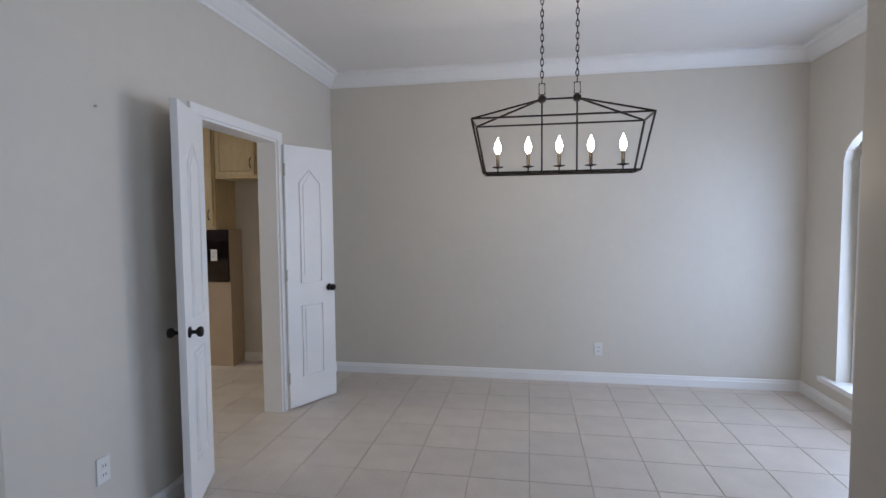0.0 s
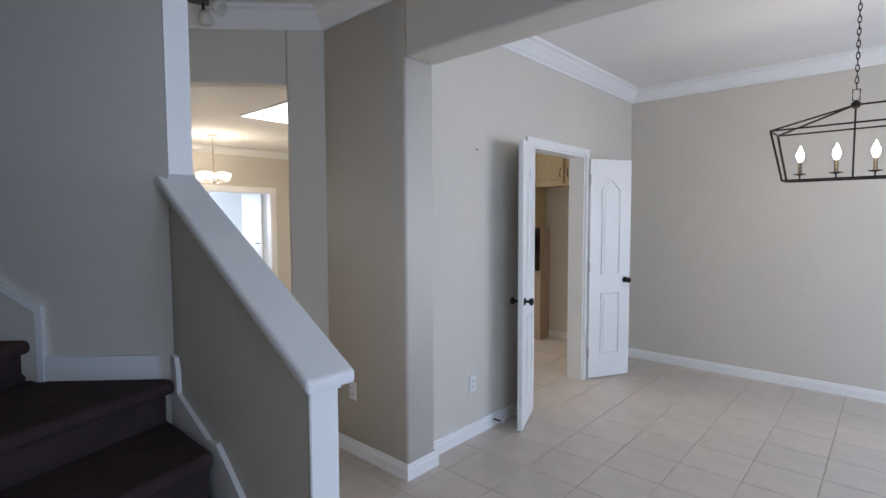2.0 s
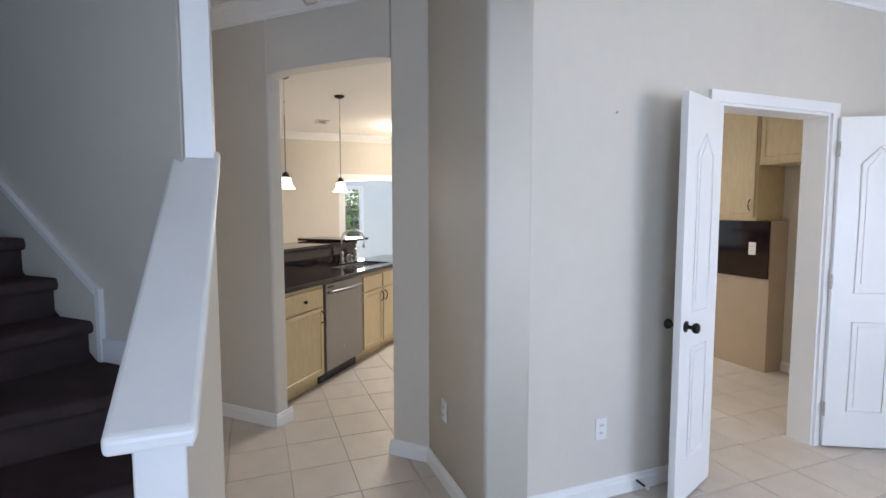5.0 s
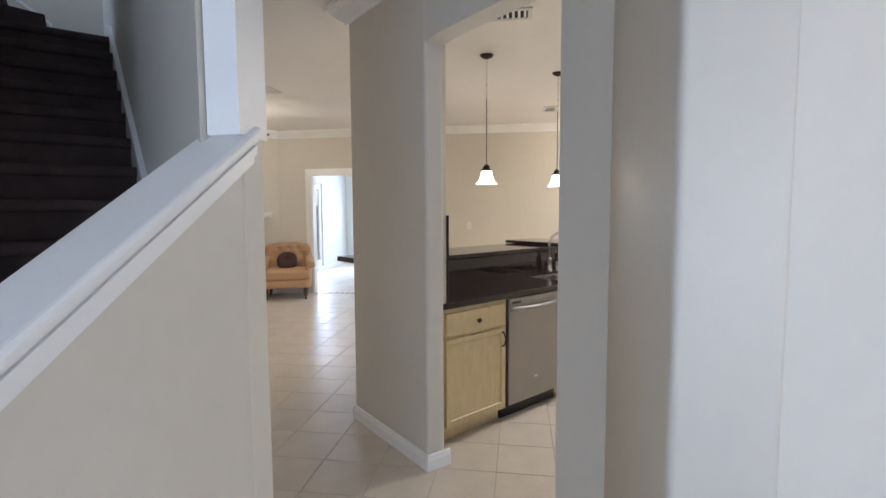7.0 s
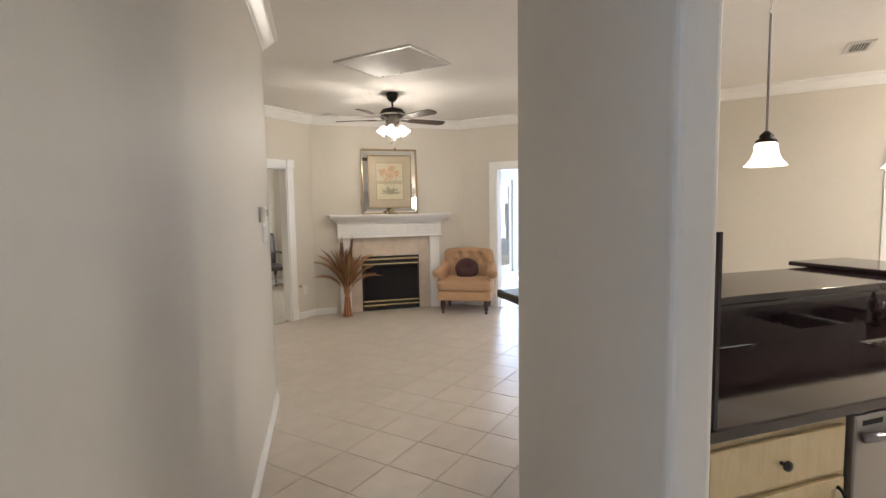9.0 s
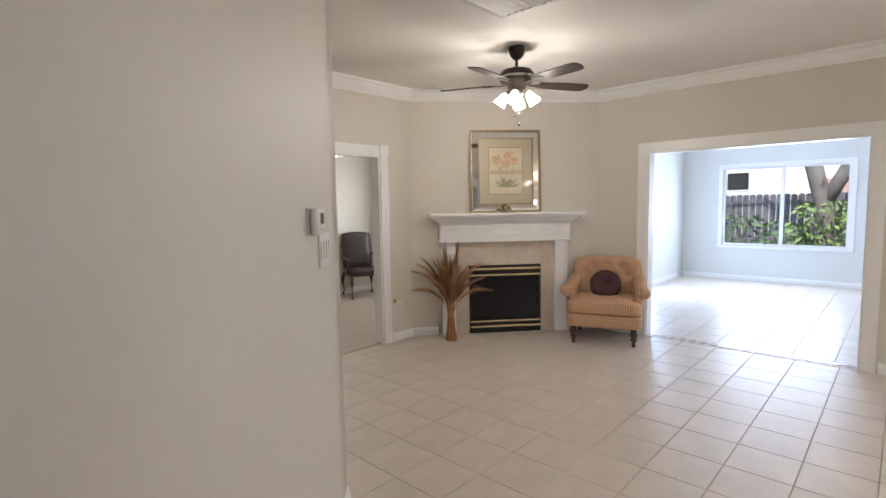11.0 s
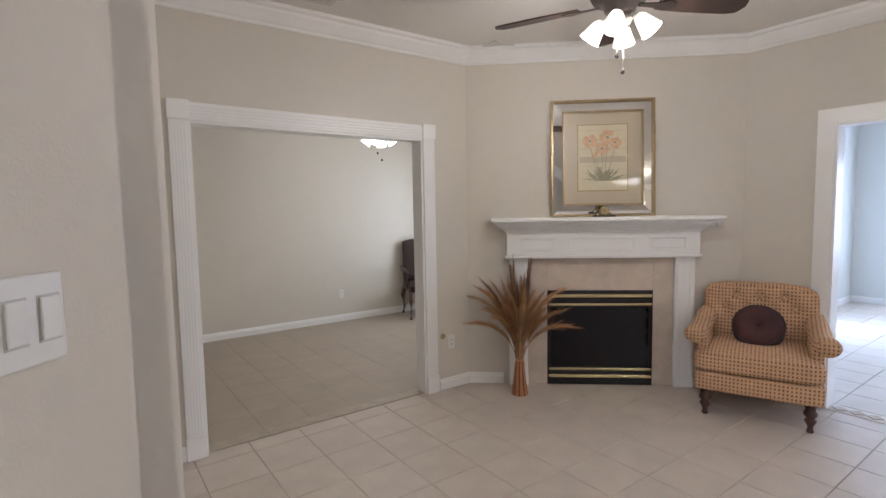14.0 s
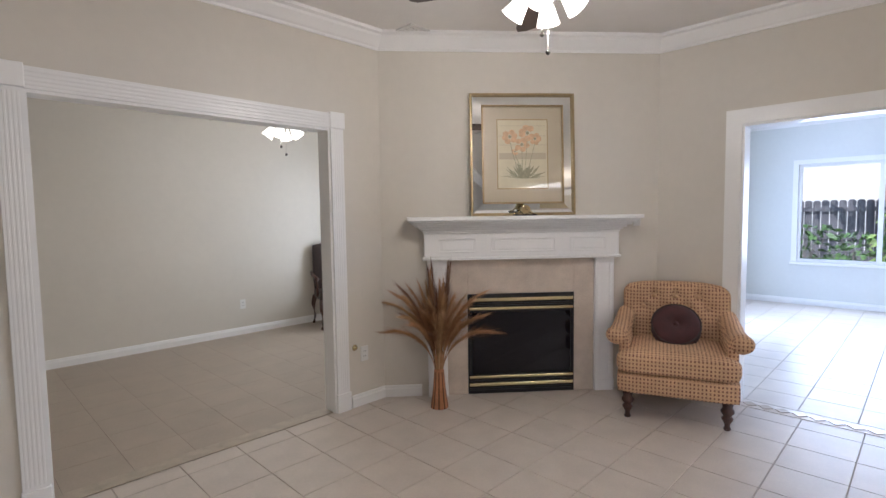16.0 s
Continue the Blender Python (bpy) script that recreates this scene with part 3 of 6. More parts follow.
casing("trim_opening_south", pose(0, -4.88, 0, 0, 0, 180), 5.16, 6.84, 2.075, 0.105, 0.125, True, "white fluted casing round the wide opening")
casing("trim_opening_west", pose(-8.98, 0, 0, 0, 0, 90), -2.80, -0.9, 2.075, 0.105, 0.14, False)
casing("trim_opening_west", pose(-8.98, 0, 0, 0, 0, 90), 1.71, 4.25, 2.03, 0.10, 0.14, False)
casing("trim_door_dining", pose(-1.88, 0, 0, 0, 0, 90), 2.50, 3.42, 2.065, 0.06, 0.145, False, "white painted double door casing")

# ---- stairs ----
RISE = 0.17
_st = empty_thing("staircase", pose(0, 0, 0), "winding staircase with dark brown carpet", "staircase")
NOSES = [((-0.66, -0.12), (-0.66, -0.99)), ((-0.93, -0.12), (-0.86, -0.99)), ((-1.22, -0.12), (-1.07, -0.99)), ((-1.54, -0.12), (-1.31, -0.99)), ((-1.92, -0.12), (-1.62, -0.99))]
for k in range(12):
    s = -2.842 - 0.328 * k
    NOSES.append((diag(-1.855, s), diag(-0.665, s)))
for k in range(16):
    a, b = (Vector(p) for p in NOSES[k])
    if k < 15:
        c, d = (Vector(p) for p in NOSES[k + 1])
    else:
        c, d = Vector(diag(-1.855, -7.31)), Vector(diag(-0.665, -7.31))
    z = RISE * (k + 1)
    f = ((a + b) / 2 - (c + d) / 2).normalized() * 0.028
    g = ((c + d) / 2 - (a + b) / 2).normalized() * 0.03
    foot = [a + f, b + f, d + g, c + g]
    if k == 4:
        foot = [a + f, b + f, Vector((-1.66, -1.0)), d + g, c + g, Vector((-1.955, -0.12))]
    lo = max(0.0, z - RISE - 0.03)
    bm = prism(bmesh.new(), foot, z - 0.055, z)
    ed = [e for e in bm.edges if {tuple(v.co.xy) for v in e.verts} == {tuple(bm.verts[:][0].co.xy), tuple(bm.verts[:][1].co.xy)}]
    bmesh.ops.bevel(bm, geom=ed, offset=0.024, segments=4, affect="EDGES", profile=0.5)
    step = part("step", bm, M_CARPET, _st)
    body = [a - f * 0.3, b - f * 0.3] + foot[2:]
    part("riser", prism(bmesh.new(), body, lo, z - 0.055), M_CARPET, step)
# winders at the head
for c0, c1, n in ((-1.31, -0.99, 17), (-0.985, -0.67, 18)):
    part("step", prism(bmesh.new(), [diag(c0, -6.55), diag(c1, -6.45), diag(c1, -7.31), diag(c0, -7.31)], RISE * 16, RISE * n, 0.01), M_CARPET, _st)
_mh = Matrix(((0.5, 0, R2, -3.66), (-0.5, 0, R2, -3.66), (0, 1, 0, 0), (0, 0, 0, 1)))   # plane of the head wall: (across, z), depth into the stairs
structure("trim_stair_head_skirt", slab(bmesh.new(), [(-1.33, 2.725), (-0.68, 2.9), (-0.68, 3.31), (-1.33, 2.975)], _mh, 0.001, 0.012), M_WALL, "painted skirt board at the head of the stairs", "trim")
_bm = slab(bmesh.new(), [(-1.85, 2.725), (-1.356, 2.725), (-1.356, 2.825), (-1.85, 2.825)], _mh, 0.001, 0.016)
slab(_bm, [(-1.355, 2.725), (-1.331, 2.725), (-1.331, 2.975), (-1.355, 2.962)], _mh, 0.001, 0.02)
slab(_bm, [(-1.355, 2.963), (-0.68, 3.311), (-0.68, 3.336), (-1.355, 2.988)], _mh, 0.001, 0.022)
structure("trim_stair_head_cap", _bm, M_WHITE, "white moulding on the stair head skirt", "trim")

_mw = Matrix(((-R2, 0, R2, -0.925), (-R2, 0, -R2, 0.925), (0, 1, 0, 0), (0, 0, 0, 1)))   # plane along the angled wall: (way up the stairs, z), depth into the stairs


def u_of(x, y):
    return (-(x + y)) * R2


_bm = bmesh.new()
u0, u1 = u_of(-2.307, -0.457), u_of(-4.0, -2.14)
slab(_bm, [(u0, 0.84), (u1, 2.50), (u1, 2.80), (u0, 1.155)], _mw, 0.001, 0.018)
structure("trim_stair_skirt", _bm, M_WALL, "painted skirt board along the stairs", "trim")
_bm = bmesh.new()
slab(_bm, [(u0, 1.135), (u1, 2.78), (u1, 2.805), (u0, 1.16)], _mw, 0.001, 0.027)
slab(_bm, [(u0 - 0.025, 0.85), (u0, 0.85), (u0, 1.17), (u0 - 0.025, 1.16)], _mw, 0.001, 0.024)
slab(_bm, [(u_of(-1.98, -0.12), 0.852), (u0 - 0.0255, 0.852), (u0 - 0.0255, 0.95), (u_of(-1.98, -0.12), 0.95)], _mw, 0.001, 0.018)
structure("trim_stair_skirt_cap", _bm, M_WHITE, "white moulding on the stair skirt", "trim")
_bm = bmesh.new()
slab(_bm, [(-1.93, 0.60), (-1.93, 0.95), (-1.895, 0.945), (-1.88, 0.90), (-1.875, 0.80), (-1.60, 0.695), (-1.53, 0.70), (-1.47, 0.66), (-1.23, 0.48), (-0.98, 0.30), (-0.98, 0.0), (-1.5, 0)], _mk, -0.1, -0.0815)
structure("trim_stair_knee_skirt", _bm, M_WHITE, "white stepped skirt on the low stair wall", "trim")
_bm = bmesh.new()
slab(_bm, [(-1.655, 0.6), (-1.655, 0.97), (-1.62, 1.0), (-1.56, 0.98), (-1.55, 0.80), (-1.42, 0.78), (-1.36, 0.66), (-0.6, 0.14), (-0.6, 0), (-1.5, 0)], _mk, -0.999, -0.98)
structure("trim_stair_left_skirt", _bm, M_WHITE, "white stepped skirt on the stairwell wall", "trim")


def rail_section(bm, a, b, w=0.036, h=0.052):
    a, b = Vector(a), Vector(b)
    q = (b - a).to_track_quat("X", "Z").to_matrix().to_4x4()
    return box(bm, 0, (b - a).length, -w / 2, w / 2, -h / 2, h / 2, 0.012, 2, Matrix.Translation(a) @ q)


_hr = empty_thing("handrail", pose(0, 0, 0), "oak handrail on white blocks with brass brackets", "handrail")
part("rail", rail_section(bmesh.new(), (-0.42, -0.945, 1.213), (-1.345, -0.945, 1.575)), M_OAK, _hr)
part("rail_return", rail_section(bmesh.new(), (-0.435, -0.945, 1.219), (-0.435, -1.0, 1.219)), M_OAK, _hr)
part("rail_return", rail_section(bmesh.new(), (-1.33, -0.945, 1.57), (-1.33, -1.0, 1.57)), M_OAK, _hr)
for x, z in ((-0.545, 1.225), (-0.905, 1.395)):
    blk = part("block", boxed(x - 0.04, x + 0.04, -1.0, -0.98, z - 0.055, z + 0.055, 0.008, 2), M_WHITE, _hr, "white painted wooden block")
    part("bracket", lathe(tube(bmesh.new(), [(x, -0.978, z - 0.02), (x, -0.958, z - 0.03), (x, -0.948, z - 0.02), (x, -0.945, z - 0.01)], 0.007), [(0.02, 0), (0.016, 0.006)], 14, pose(x, -0.977, z - 0.02, -90)), M_BRASS, blk, "brass rail bracket", True)
_hr2 = empty_thing("handrail", pose(0, 0, 0), "oak handrail along the upper stairs", "handrail")
_a, _b = Vector((*diag(-0.75, -2.68), 1.84)), Vector((*diag(-0.75, -6.2), 3.55))
part("rail", rail_section(bmesh.new(), _a, _b), M_OAK, _hr2)
part("rail_return", rail_section(bmesh.new(), _a, Vector((*diag(-0.665, -2.68), 1.84))), M_OAK, _hr2)

# ---- wall plates ----


def plate(m, w=0.07, h=0.115, kind="outlet", gangs=1, label="white plastic wall outlet"):
    """A wall plate in its own plane (x, z), facing -y."""
    o = empty_thing("wall_" + kind, m, label, kind)
    part("cover", boxed(-w / 2, w / 2, -0.007, 0, -h / 2, h / 2, 0.003, 2), M_PLASTIC, o)
    for g in range(gangs):
        x = (g - (gangs - 1) / 2) * w / gangs
        if kind == "outlet":
            for z in (-0.02, 0.02):
                soc = part("socket", boxed(x - 0.015, x + 0.015, -0.0095, -0.0072, z - 0.013, z + 0.013, 0.001), M_PLASTIC, o)
                part("slot", box(boxed(x - 0.008, x - 0.005, -0.0101, -0.0096, z - 0.005, z + 0.006), x + 0.005, x + 0.008, -0.0101, -0.0096, z - 0.005, z + 0.006), M_DARK, soc)
        else:
            part("rocker", boxed(x - 0.017, x + 0.017, -0.012, -0.0072, -0.034, 0.034, 0.003, 2), M_PLASTIC, o)
            # grey rim paints the shade in the gap round each white rocker
            part("rocker_shade_rim", boxed(x - 0.019, x + 0.019, -0.0078, -0.0071, -0.037, 0.037), M_SHADOW_GAP, o)
    return o


plate(pose(0.589, 4.49, 0.302))
plate(pose(-1.88, 1.79, 0.37, 0, 0, 90))
plate(pose(-2.285, 1.09, 0.41))
plate(pose(-7.095, -4.88, 0.396, 0, 0, 180))
plate(pose(-7.461, -7.88, 0.377, 0, 0, 180))
plate(pose(-0.604, -1.0, 1.535, 0, 0, 180), kind="switch", label="white rocker light switch on the stair wall")
plate(pose(-4.495, -2.475, 1.364, 0, 0, 225), w=0.215, h=0.14, kind="switch", gangs=4, label="white four-gang rocker light switch")
plate(pose(-8.98, -0.05, 1.2, 0, 0, 90), label="cream wall outlet beside the kitchen bar")
_v = empty_thing("gas_valve", pose(-7.01, -4.88, 0.455, 0, 0, 180), "small brass gas key valve on the wall", "valve")
part("rosette", lathe(bmesh.new(), [(0.024, 0), (0.022, 0.006), (0.010, 0.010), (0.008, 0.02)], 18, pose(0, 0, 0, 90)), M_BRASS, _v, "", True)
tagged(part("wall_nail", lathe(bmesh.new(), [(0.004, 0), (0.006, 0.012), (0.002, 0.014)], 8, pose(-1.88, 1.838, 1.965, 0, 90)), M_NICKEL), "small bare nail in the wall", "nail")
_ds = empty_thing("door_stop", pose(-1.865, 2.02, 0.055), "dark spring door stop on the baseboard", "door stop")
part("spring", tube(bmesh.new(), [(0, 0, 0), (0.07, 0, 0)], 0.006), M_KNOB, _ds)
part("tip", lathe(bmesh.new(), [(0.009, 0), (0.009, 0.015)], 10, pose(0.07, 0, 0, 0, 90)), M_PLASTIC, _ds)

# thermostat on the angled wall
_th = empty_thing("thermostat", pose(-4.34, -2.32, 1.488, 0, 0, 225), "white plastic thermostat with a grey display", "thermostat")
part("wall_plate", boxed(-0.072, 0.072, -0.008, 0, -0.052, 0.052, 0.003, 2), M_VENT, _th)
part("body", boxed(-0.068, 0.068, -0.042, -0.0085, -0.051, 0.051, 0.014, 4), M_PLASTIC, _th, "", True)
part("bezel", boxed(-0.036, 0.030, -0.0432, -0.0415, -0.012, 0.036, 0.001), M_VENT, _th)
part("screen", boxed(-0.032, 0.026, -0.0438, -0.0433, -0.008, 0.032), material("lcd", (0.17, 0.18, 0.15), 0.15), _th, "grey display")
for x in (-0.024, -0.008, 0.008, 0.024):
    part("button", boxed(x - 0.006, x + 0.006, -0.0445, -0.0415, -0.034, -0.026, 0.001), M_FROST, _th, "grey key")
for z in (-0.002, 0.012, 0.026):
    part("button", boxed(0.040, 0.052, -0.0445, -0.0415, z - 0.005, z + 0.005, 0.001), M_FROST, _th, "grey key")

# ---- French doors ----


def door_leaf(m, knob_x, knob_far=True):
    """A narrow moulded leaf from its hinge along x, 0.457 m wide; faces at y 0 and 0.035."""
    d = empty_thing("door_leaf", m, "white narrow moulded door leaf standing open", "door", "double door")
    W, T, Z = 0.457, 0.035, 2.04
    bm = boxed(0.002, W, 0, T, 0.012, Z, 0.002)
    part("panel", bm, M_WHITE, d)
    x0, x1 = 0.13, W - 0.13
    top = [(x0, 0.98), (x1, 0.98), (x1, 1.76), (x1 - 0.03, 1.79), ((x0 + x1) / 2, 1.86), (x0 + 0.03, 1.79), (x0, 1.76)]
    low = [(x0, 0.24), (x1, 0.24), (x1, 0.80), (x0, 0.80)]
    for pts in (top, low):
        for y, s in ((-0.004, 0), (T + 0.004, 1)):
            part("moulding", tube(bmesh.new(), [(p[0], 0 + y * 0.5 if not s else T + 0.001, p[1]) for p in pts], 0.007, 6, True), M_WHITE, d)
            cx, cz = sum(p[0] for p in pts) / len(pts), sum(p[1] for p in pts) / len(pts)
            ins = [(cx + (p[0] - cx) * 0.68, cz + (p[1] - cz) * 0.9) for p in pts]
            part("raised_field", slab(bmesh.new(), ins, _mk, -0.0045 if not s else T + 0.0001, -0.0001 if not s else T + 0.0045), M_WHITE, d)
    for y, a in ((0, 90), (T, -90)):
        part("knob", lathe(bmesh.new(), [(0.028, 0), (0.028, 0.006), (0.010, 0.012), (0.010, 0.03), (0.022, 0.038), (0.027, 0.05), (0.022, 0.062), (0.005, 0.066)], 18, pose(knob_x, y, 0.92, a)), M_KNOB, d, "dark bronze door knob", True)
    for z in (0.25, 1.05, 1.85):
        part("hinge", lathe(bmesh.new(), [(0.006, 0), (0.006, 0.09)], 8, pose(-0.001, T / 2 - 0.02, z - 0.045)), M_NICKEL, d)
    return d


door_leaf(pose(-1.850, 2.468, 0, 0, 0, math.degrees(math.atan2(-0.41, 0.165))), 0.40)
door_leaf(pose(-1.835, 3.452, 0, 0, 0, math.degrees(math.atan2(0.44, 0.235))), 0.40)

# ---- lantern over the dining room ----
_c = empty_thing("chandelier", pose(0.142, 2.80, 0, 0, 0, 0), "bronze lantern chandelier with five candle bulbs", "chandelier")
Zt, Zr, Zb = 2.125, 2.01, 1.718
bt = [(-0.475, -0.125, Zr), (0.475, -0.125, Zr), (0.475, 0.125, Zr), (-0.475, 0.125, Zr)]
bb = [(-0.415, -0.09, Zb), (0.415, -0.09, Zb), (0.415, 0.09, Zb), (-0.415, 0.09, Zb)]
pk = [(-0.095, 0, Zt), (0.095, 0, Zt)]
for nm, pairs in (("top_bar", [(bt[i], bt[(i + 1) % 4]) for i in range(4)]), ("bottom_bar", [(bb[i], bb[(i + 1) % 4]) for i in range(4)]),
                  ("corner_bar", [(bt[i], bb[i]) for i in range(4)]), ("roof_bar", [(bt[0], pk[0]), (bt[3], pk[0]), (bt[1], pk[1]), (bt[2], pk[1]), pk]),
                  ("upright", [(pk[0], (-0.095, 0, Zb)), (pk[1], (0.095, 0, Zb)), ((-0.41, 0, Zb), (0.41, 0, Zb))])):
    for a, b in pairs:
        part(nm, bar(bmesh.new(), a, b, 0.009), M_BRONZE, _c)
for x in (-0.095, 0.095):
    part("hub", lathe(bmesh.new(), [(0.012, Zt - 0.02), (0.022, Zt - 0.01), (0.022, Zt + 0.012), (0.010, Zt + 0.022)], 14, pose(x, 0, 0)), M_BRONZE, _c)
    part("loop", tube(bmesh.new(), [(x - 0.016, 0, Zt + 0.025), (x + 0.016, 0, Zt + 0.025), (x + 0.016, 0, Zt + 0.085), (x - 0.016, 0, Zt + 0.085)], 0.004, 6, True), M_BRONZE, _c)
    z = Zt + 0.085
    k = 0
    while z < H - 0.06:
        dx, dy = (0.008, 0) if k % 2 else (0, 0.008)
        pts = [(x + dx * math.cos(a), dy * math.cos(a), z + 0.017 + 0.021 * math.sin(a)) for a in np.linspace(0, 2 * math.pi, 11)[:-1]]
        part("chain_link", tube(bmesh.new(), pts, 0.0028, 5, True), M_BRONZE, _c)
        z += 0.033
        k += 1
part("canopy", boxed(-0.17, 0.17, -0.06, 0.06, H - 0.028, H - 0.001, 0.006, 2), M_BRONZE, _c)
for k in range(5):
    x = -0.34 + 0.17 * k
    cd = part("candle_cup", lathe(bmesh.new(), [(0.004, Zb), (0.004, Zb + 0.03), (0.032, Zb + 0.036), (0.032, Zb + 0.04), (0.010, Zb + 0.042), (0.010, Zb + 0.11)], 14, pose(x, 0, 0)), M_BRONZE, _c, "", True)
    part("bulb", lathe(bmesh.new(), [(0.008, Zb + 0.112), (0.017, Zb + 0.13), (0.020, Zb + 0.148), (0.014, Zb + 0.17), (0.004, Zb + 0.195), (0.001, Zb + 0.205)], 14, pose(x, 0, 0)), M_BULB, cd, "lit candle bulb", True).visible_shadow = False
    lamp("bulb_light", "POINT", pose(0.142 + x, 2.80, Zb + 0.15), 2.3, WARM, 0.02)

# ---- ceiling fan ----


def bell(bm, r=0.06, h=0.105, m=None):
    return lathe(bm, [(0.018, 0), (0.030, -0.015), (0.038, -0.04), (0.046, -h * 0.7), (r, -h), (r - 0.006, -h + 0.002), (0.032, -0.05), (0.014, -0.01)], 20, m)


def ceiling_fan(m, turn, energy, label, drop=0.0):
    f = empty_thing("ceiling_fan", m, label, "ceiling fan")
    part("canopy", lathe(bmesh.new(), [(0.03, drop - 0.10), (0.055, drop - 0.07), (0.068, drop - 0.03), (0.068, drop - 0.001)], 24), M_BRONZE, f, "", True)
    part("downrod", lathe(bmesh.new(), [(0.012, -0.22), (0.012, drop - 0.09)], 12), M_BRONZE, f)
    mo = part("motor", lathe(bmesh.new(), [(0.05, -0.40), (0.075, -0.385), (0.085, -0.345), (0.13, -0.335), (0.145, -0.31), (0.145, -0.27), (0.12, -0.235), (0.05, -0.215), (0.02, -0.205)], 32), M_BRONZE, f, "dark bronze motor housing", True)
    part("band", lathe(bmesh.new(), [(0.1465, -0.285), (0.149, -0.29), (0.149, -0.298), (0.1465, -0.303)], 32), M_NICKEL, mo, "", True)
    for k in range(5):
        r = pose(0, 0, 0, 0, 0, turn + 72 * k)
        t = r @ pose(0, 0, -0.342, -11, 0, 0)
        out = [(0.20, -0.045), (0.36, -0.062), (0.60, -0.068), (0.655, -0.055), (0.675, 0.0), (0.655, 0.055), (0.60, 0.068), (0.36, 0.062), (0.20, 0.045)]
        bl = part("blade", slab(bmesh.new(), out, t, -0.004, 0.004), M_BLADE, f, "dark walnut blade")
        bm = slab(bmesh.new(), [(0.10, -0.012), (0.19, -0.02), (0.25, -0.045), (0.29, -0.02), (0.30, 0), (0.29, 0.02), (0.25, 0.045), (0.19, 0.02), (0.10, 0.012)], t, -0.0105, -0.0045)
        part("blade_iron", bm, M_BRONZE, bl)
    part("light_fitter", lathe(bmesh.new(), [(0.02, -0.475), (0.05, -0.46), (0.06, -0.43), (0.05, -0.40)], 24), M_NICKEL, f, "", True)
    for k in range(4):
        a = radians(turn + 20 + 90 * k)
        e = Vector((math.cos(a), math.sin(a), 0))
        part("arm", tube(bmesh.new(), [e * 0.04 + Vector((0, 0, -0.44)), e * 0.075 + Vector((0, 0, -0.415)), e * 0.09 + Vector((0, 0, -0.425))], 0.009), M_NICKEL, f)
        q = Vector((e.x * 0.6, e.y * 0.6, -0.8)).to_track_quat("-Z", "Y").to_matrix().to_4x4()
        sh = part("shade", bell(bmesh.new(), 0.056, 0.105, Matrix.Translation(e * 0.088 + Vector((0, 0, -0.42))) @ q), M_SHADE, f, "lit frosted glass shade", True)
        sh.visible_shadow = False
    for x, ln in ((0.02, 0.13), (-0.03, 0.20)):
        part("pull_chain", tube(bmesh.new(), [(x, 0, -0.46), (x, 0, -0.46 - ln)], 0.0016, 5), M_NICKEL, f)
        part("pull_ball", lathe(bmesh.new(), [(0.002, -0.46 - ln), (0.011, -0.47 - ln), (0.011, -0.48 - ln), (0.002, -0.488 - ln)], 12, pose(x, 0, 0)), M_BRONZE, f, "", True)
    for k in range(4):
        a = radians(turn + 20 + 90 * k)
        p = m @ Vector((math.cos(a) * 0.15, math.sin(a) * 0.15, -0.52))
        lamp("fan_light", "POINT", Matrix.Translation(p), energy, WARM2, 0.045)
    return f


WARM2 = (1.0, 0.88, 0.72)
ceiling_fan(pose(-6.855, -3.10, H + 0.045), 6, 6.6, "dark five-blade ceiling fan with four lit shades", -0.045)
ceiling_fan(pose(-7.24, -6.3, H - 0.1), 30, 3, "dark five-blade ceiling fan with lit bowl shades", 0.1)

# ---- grilles in the ceilings ----


def grille(x, y, w, d, turn=0, slats=6, label="white enamel ceiling air vent"):
    g = empty_thing("ceiling_vent", pose(x, y, H, 0, 0, turn), label, "air vent")
    part("frame", box(box(box(boxed(-w / 2, w / 2, -d / 2, -d / 2 + 0.03, -0.012, -0.001), -w / 2, w / 2, d / 2 - 0.03, d / 2, -0.012, -0.001), -w / 2, -w / 2 + 0.03, -d / 2 + 0.03, d / 2 - 0.03, -0.012, -0.001), w / 2 - 0.03, w / 2, -d / 2 + 0.03, d / 2 - 0.03, -0.012, -0.001), M_VENT, g)
    part("backing", boxed(-w / 2 + 0.03, w / 2 - 0.03, -d / 2 + 0.03, d / 2 - 0.03, -0.003, -0.001), M_DARK if slats < 10 else M_VENT, g)
    SLAT = 0.30 if slats > 9 else 0.22
    for k in range(slats):
        yy = -d / 2 + 0.03 + (d - 0.06) * (k + 0.5) / slats
        part("slat", boxed(-w / 2 + 0.03, w / 2 - 0.03, -(d - 0.06) / slats * SLAT, (d - 0.06) / slats * SLAT, -0.0012, 0.0012, m=pose(0, yy, -0.008, 22)), M_VENT, g)
    return g


grille(-5.9, -2.37, 0.66, 0.84, 0, 14, "large white slatted return air grille")
grille(-7.49, -4.62, 0.34, 0.19, 0)
grille(-5.81, -4.52, 0.34, 0.19, 0)
grille(-7.76, 1.18, 0.34, 0.19, 0)
grille(-4.30, 0.70, 0.20, 0.30, 0)

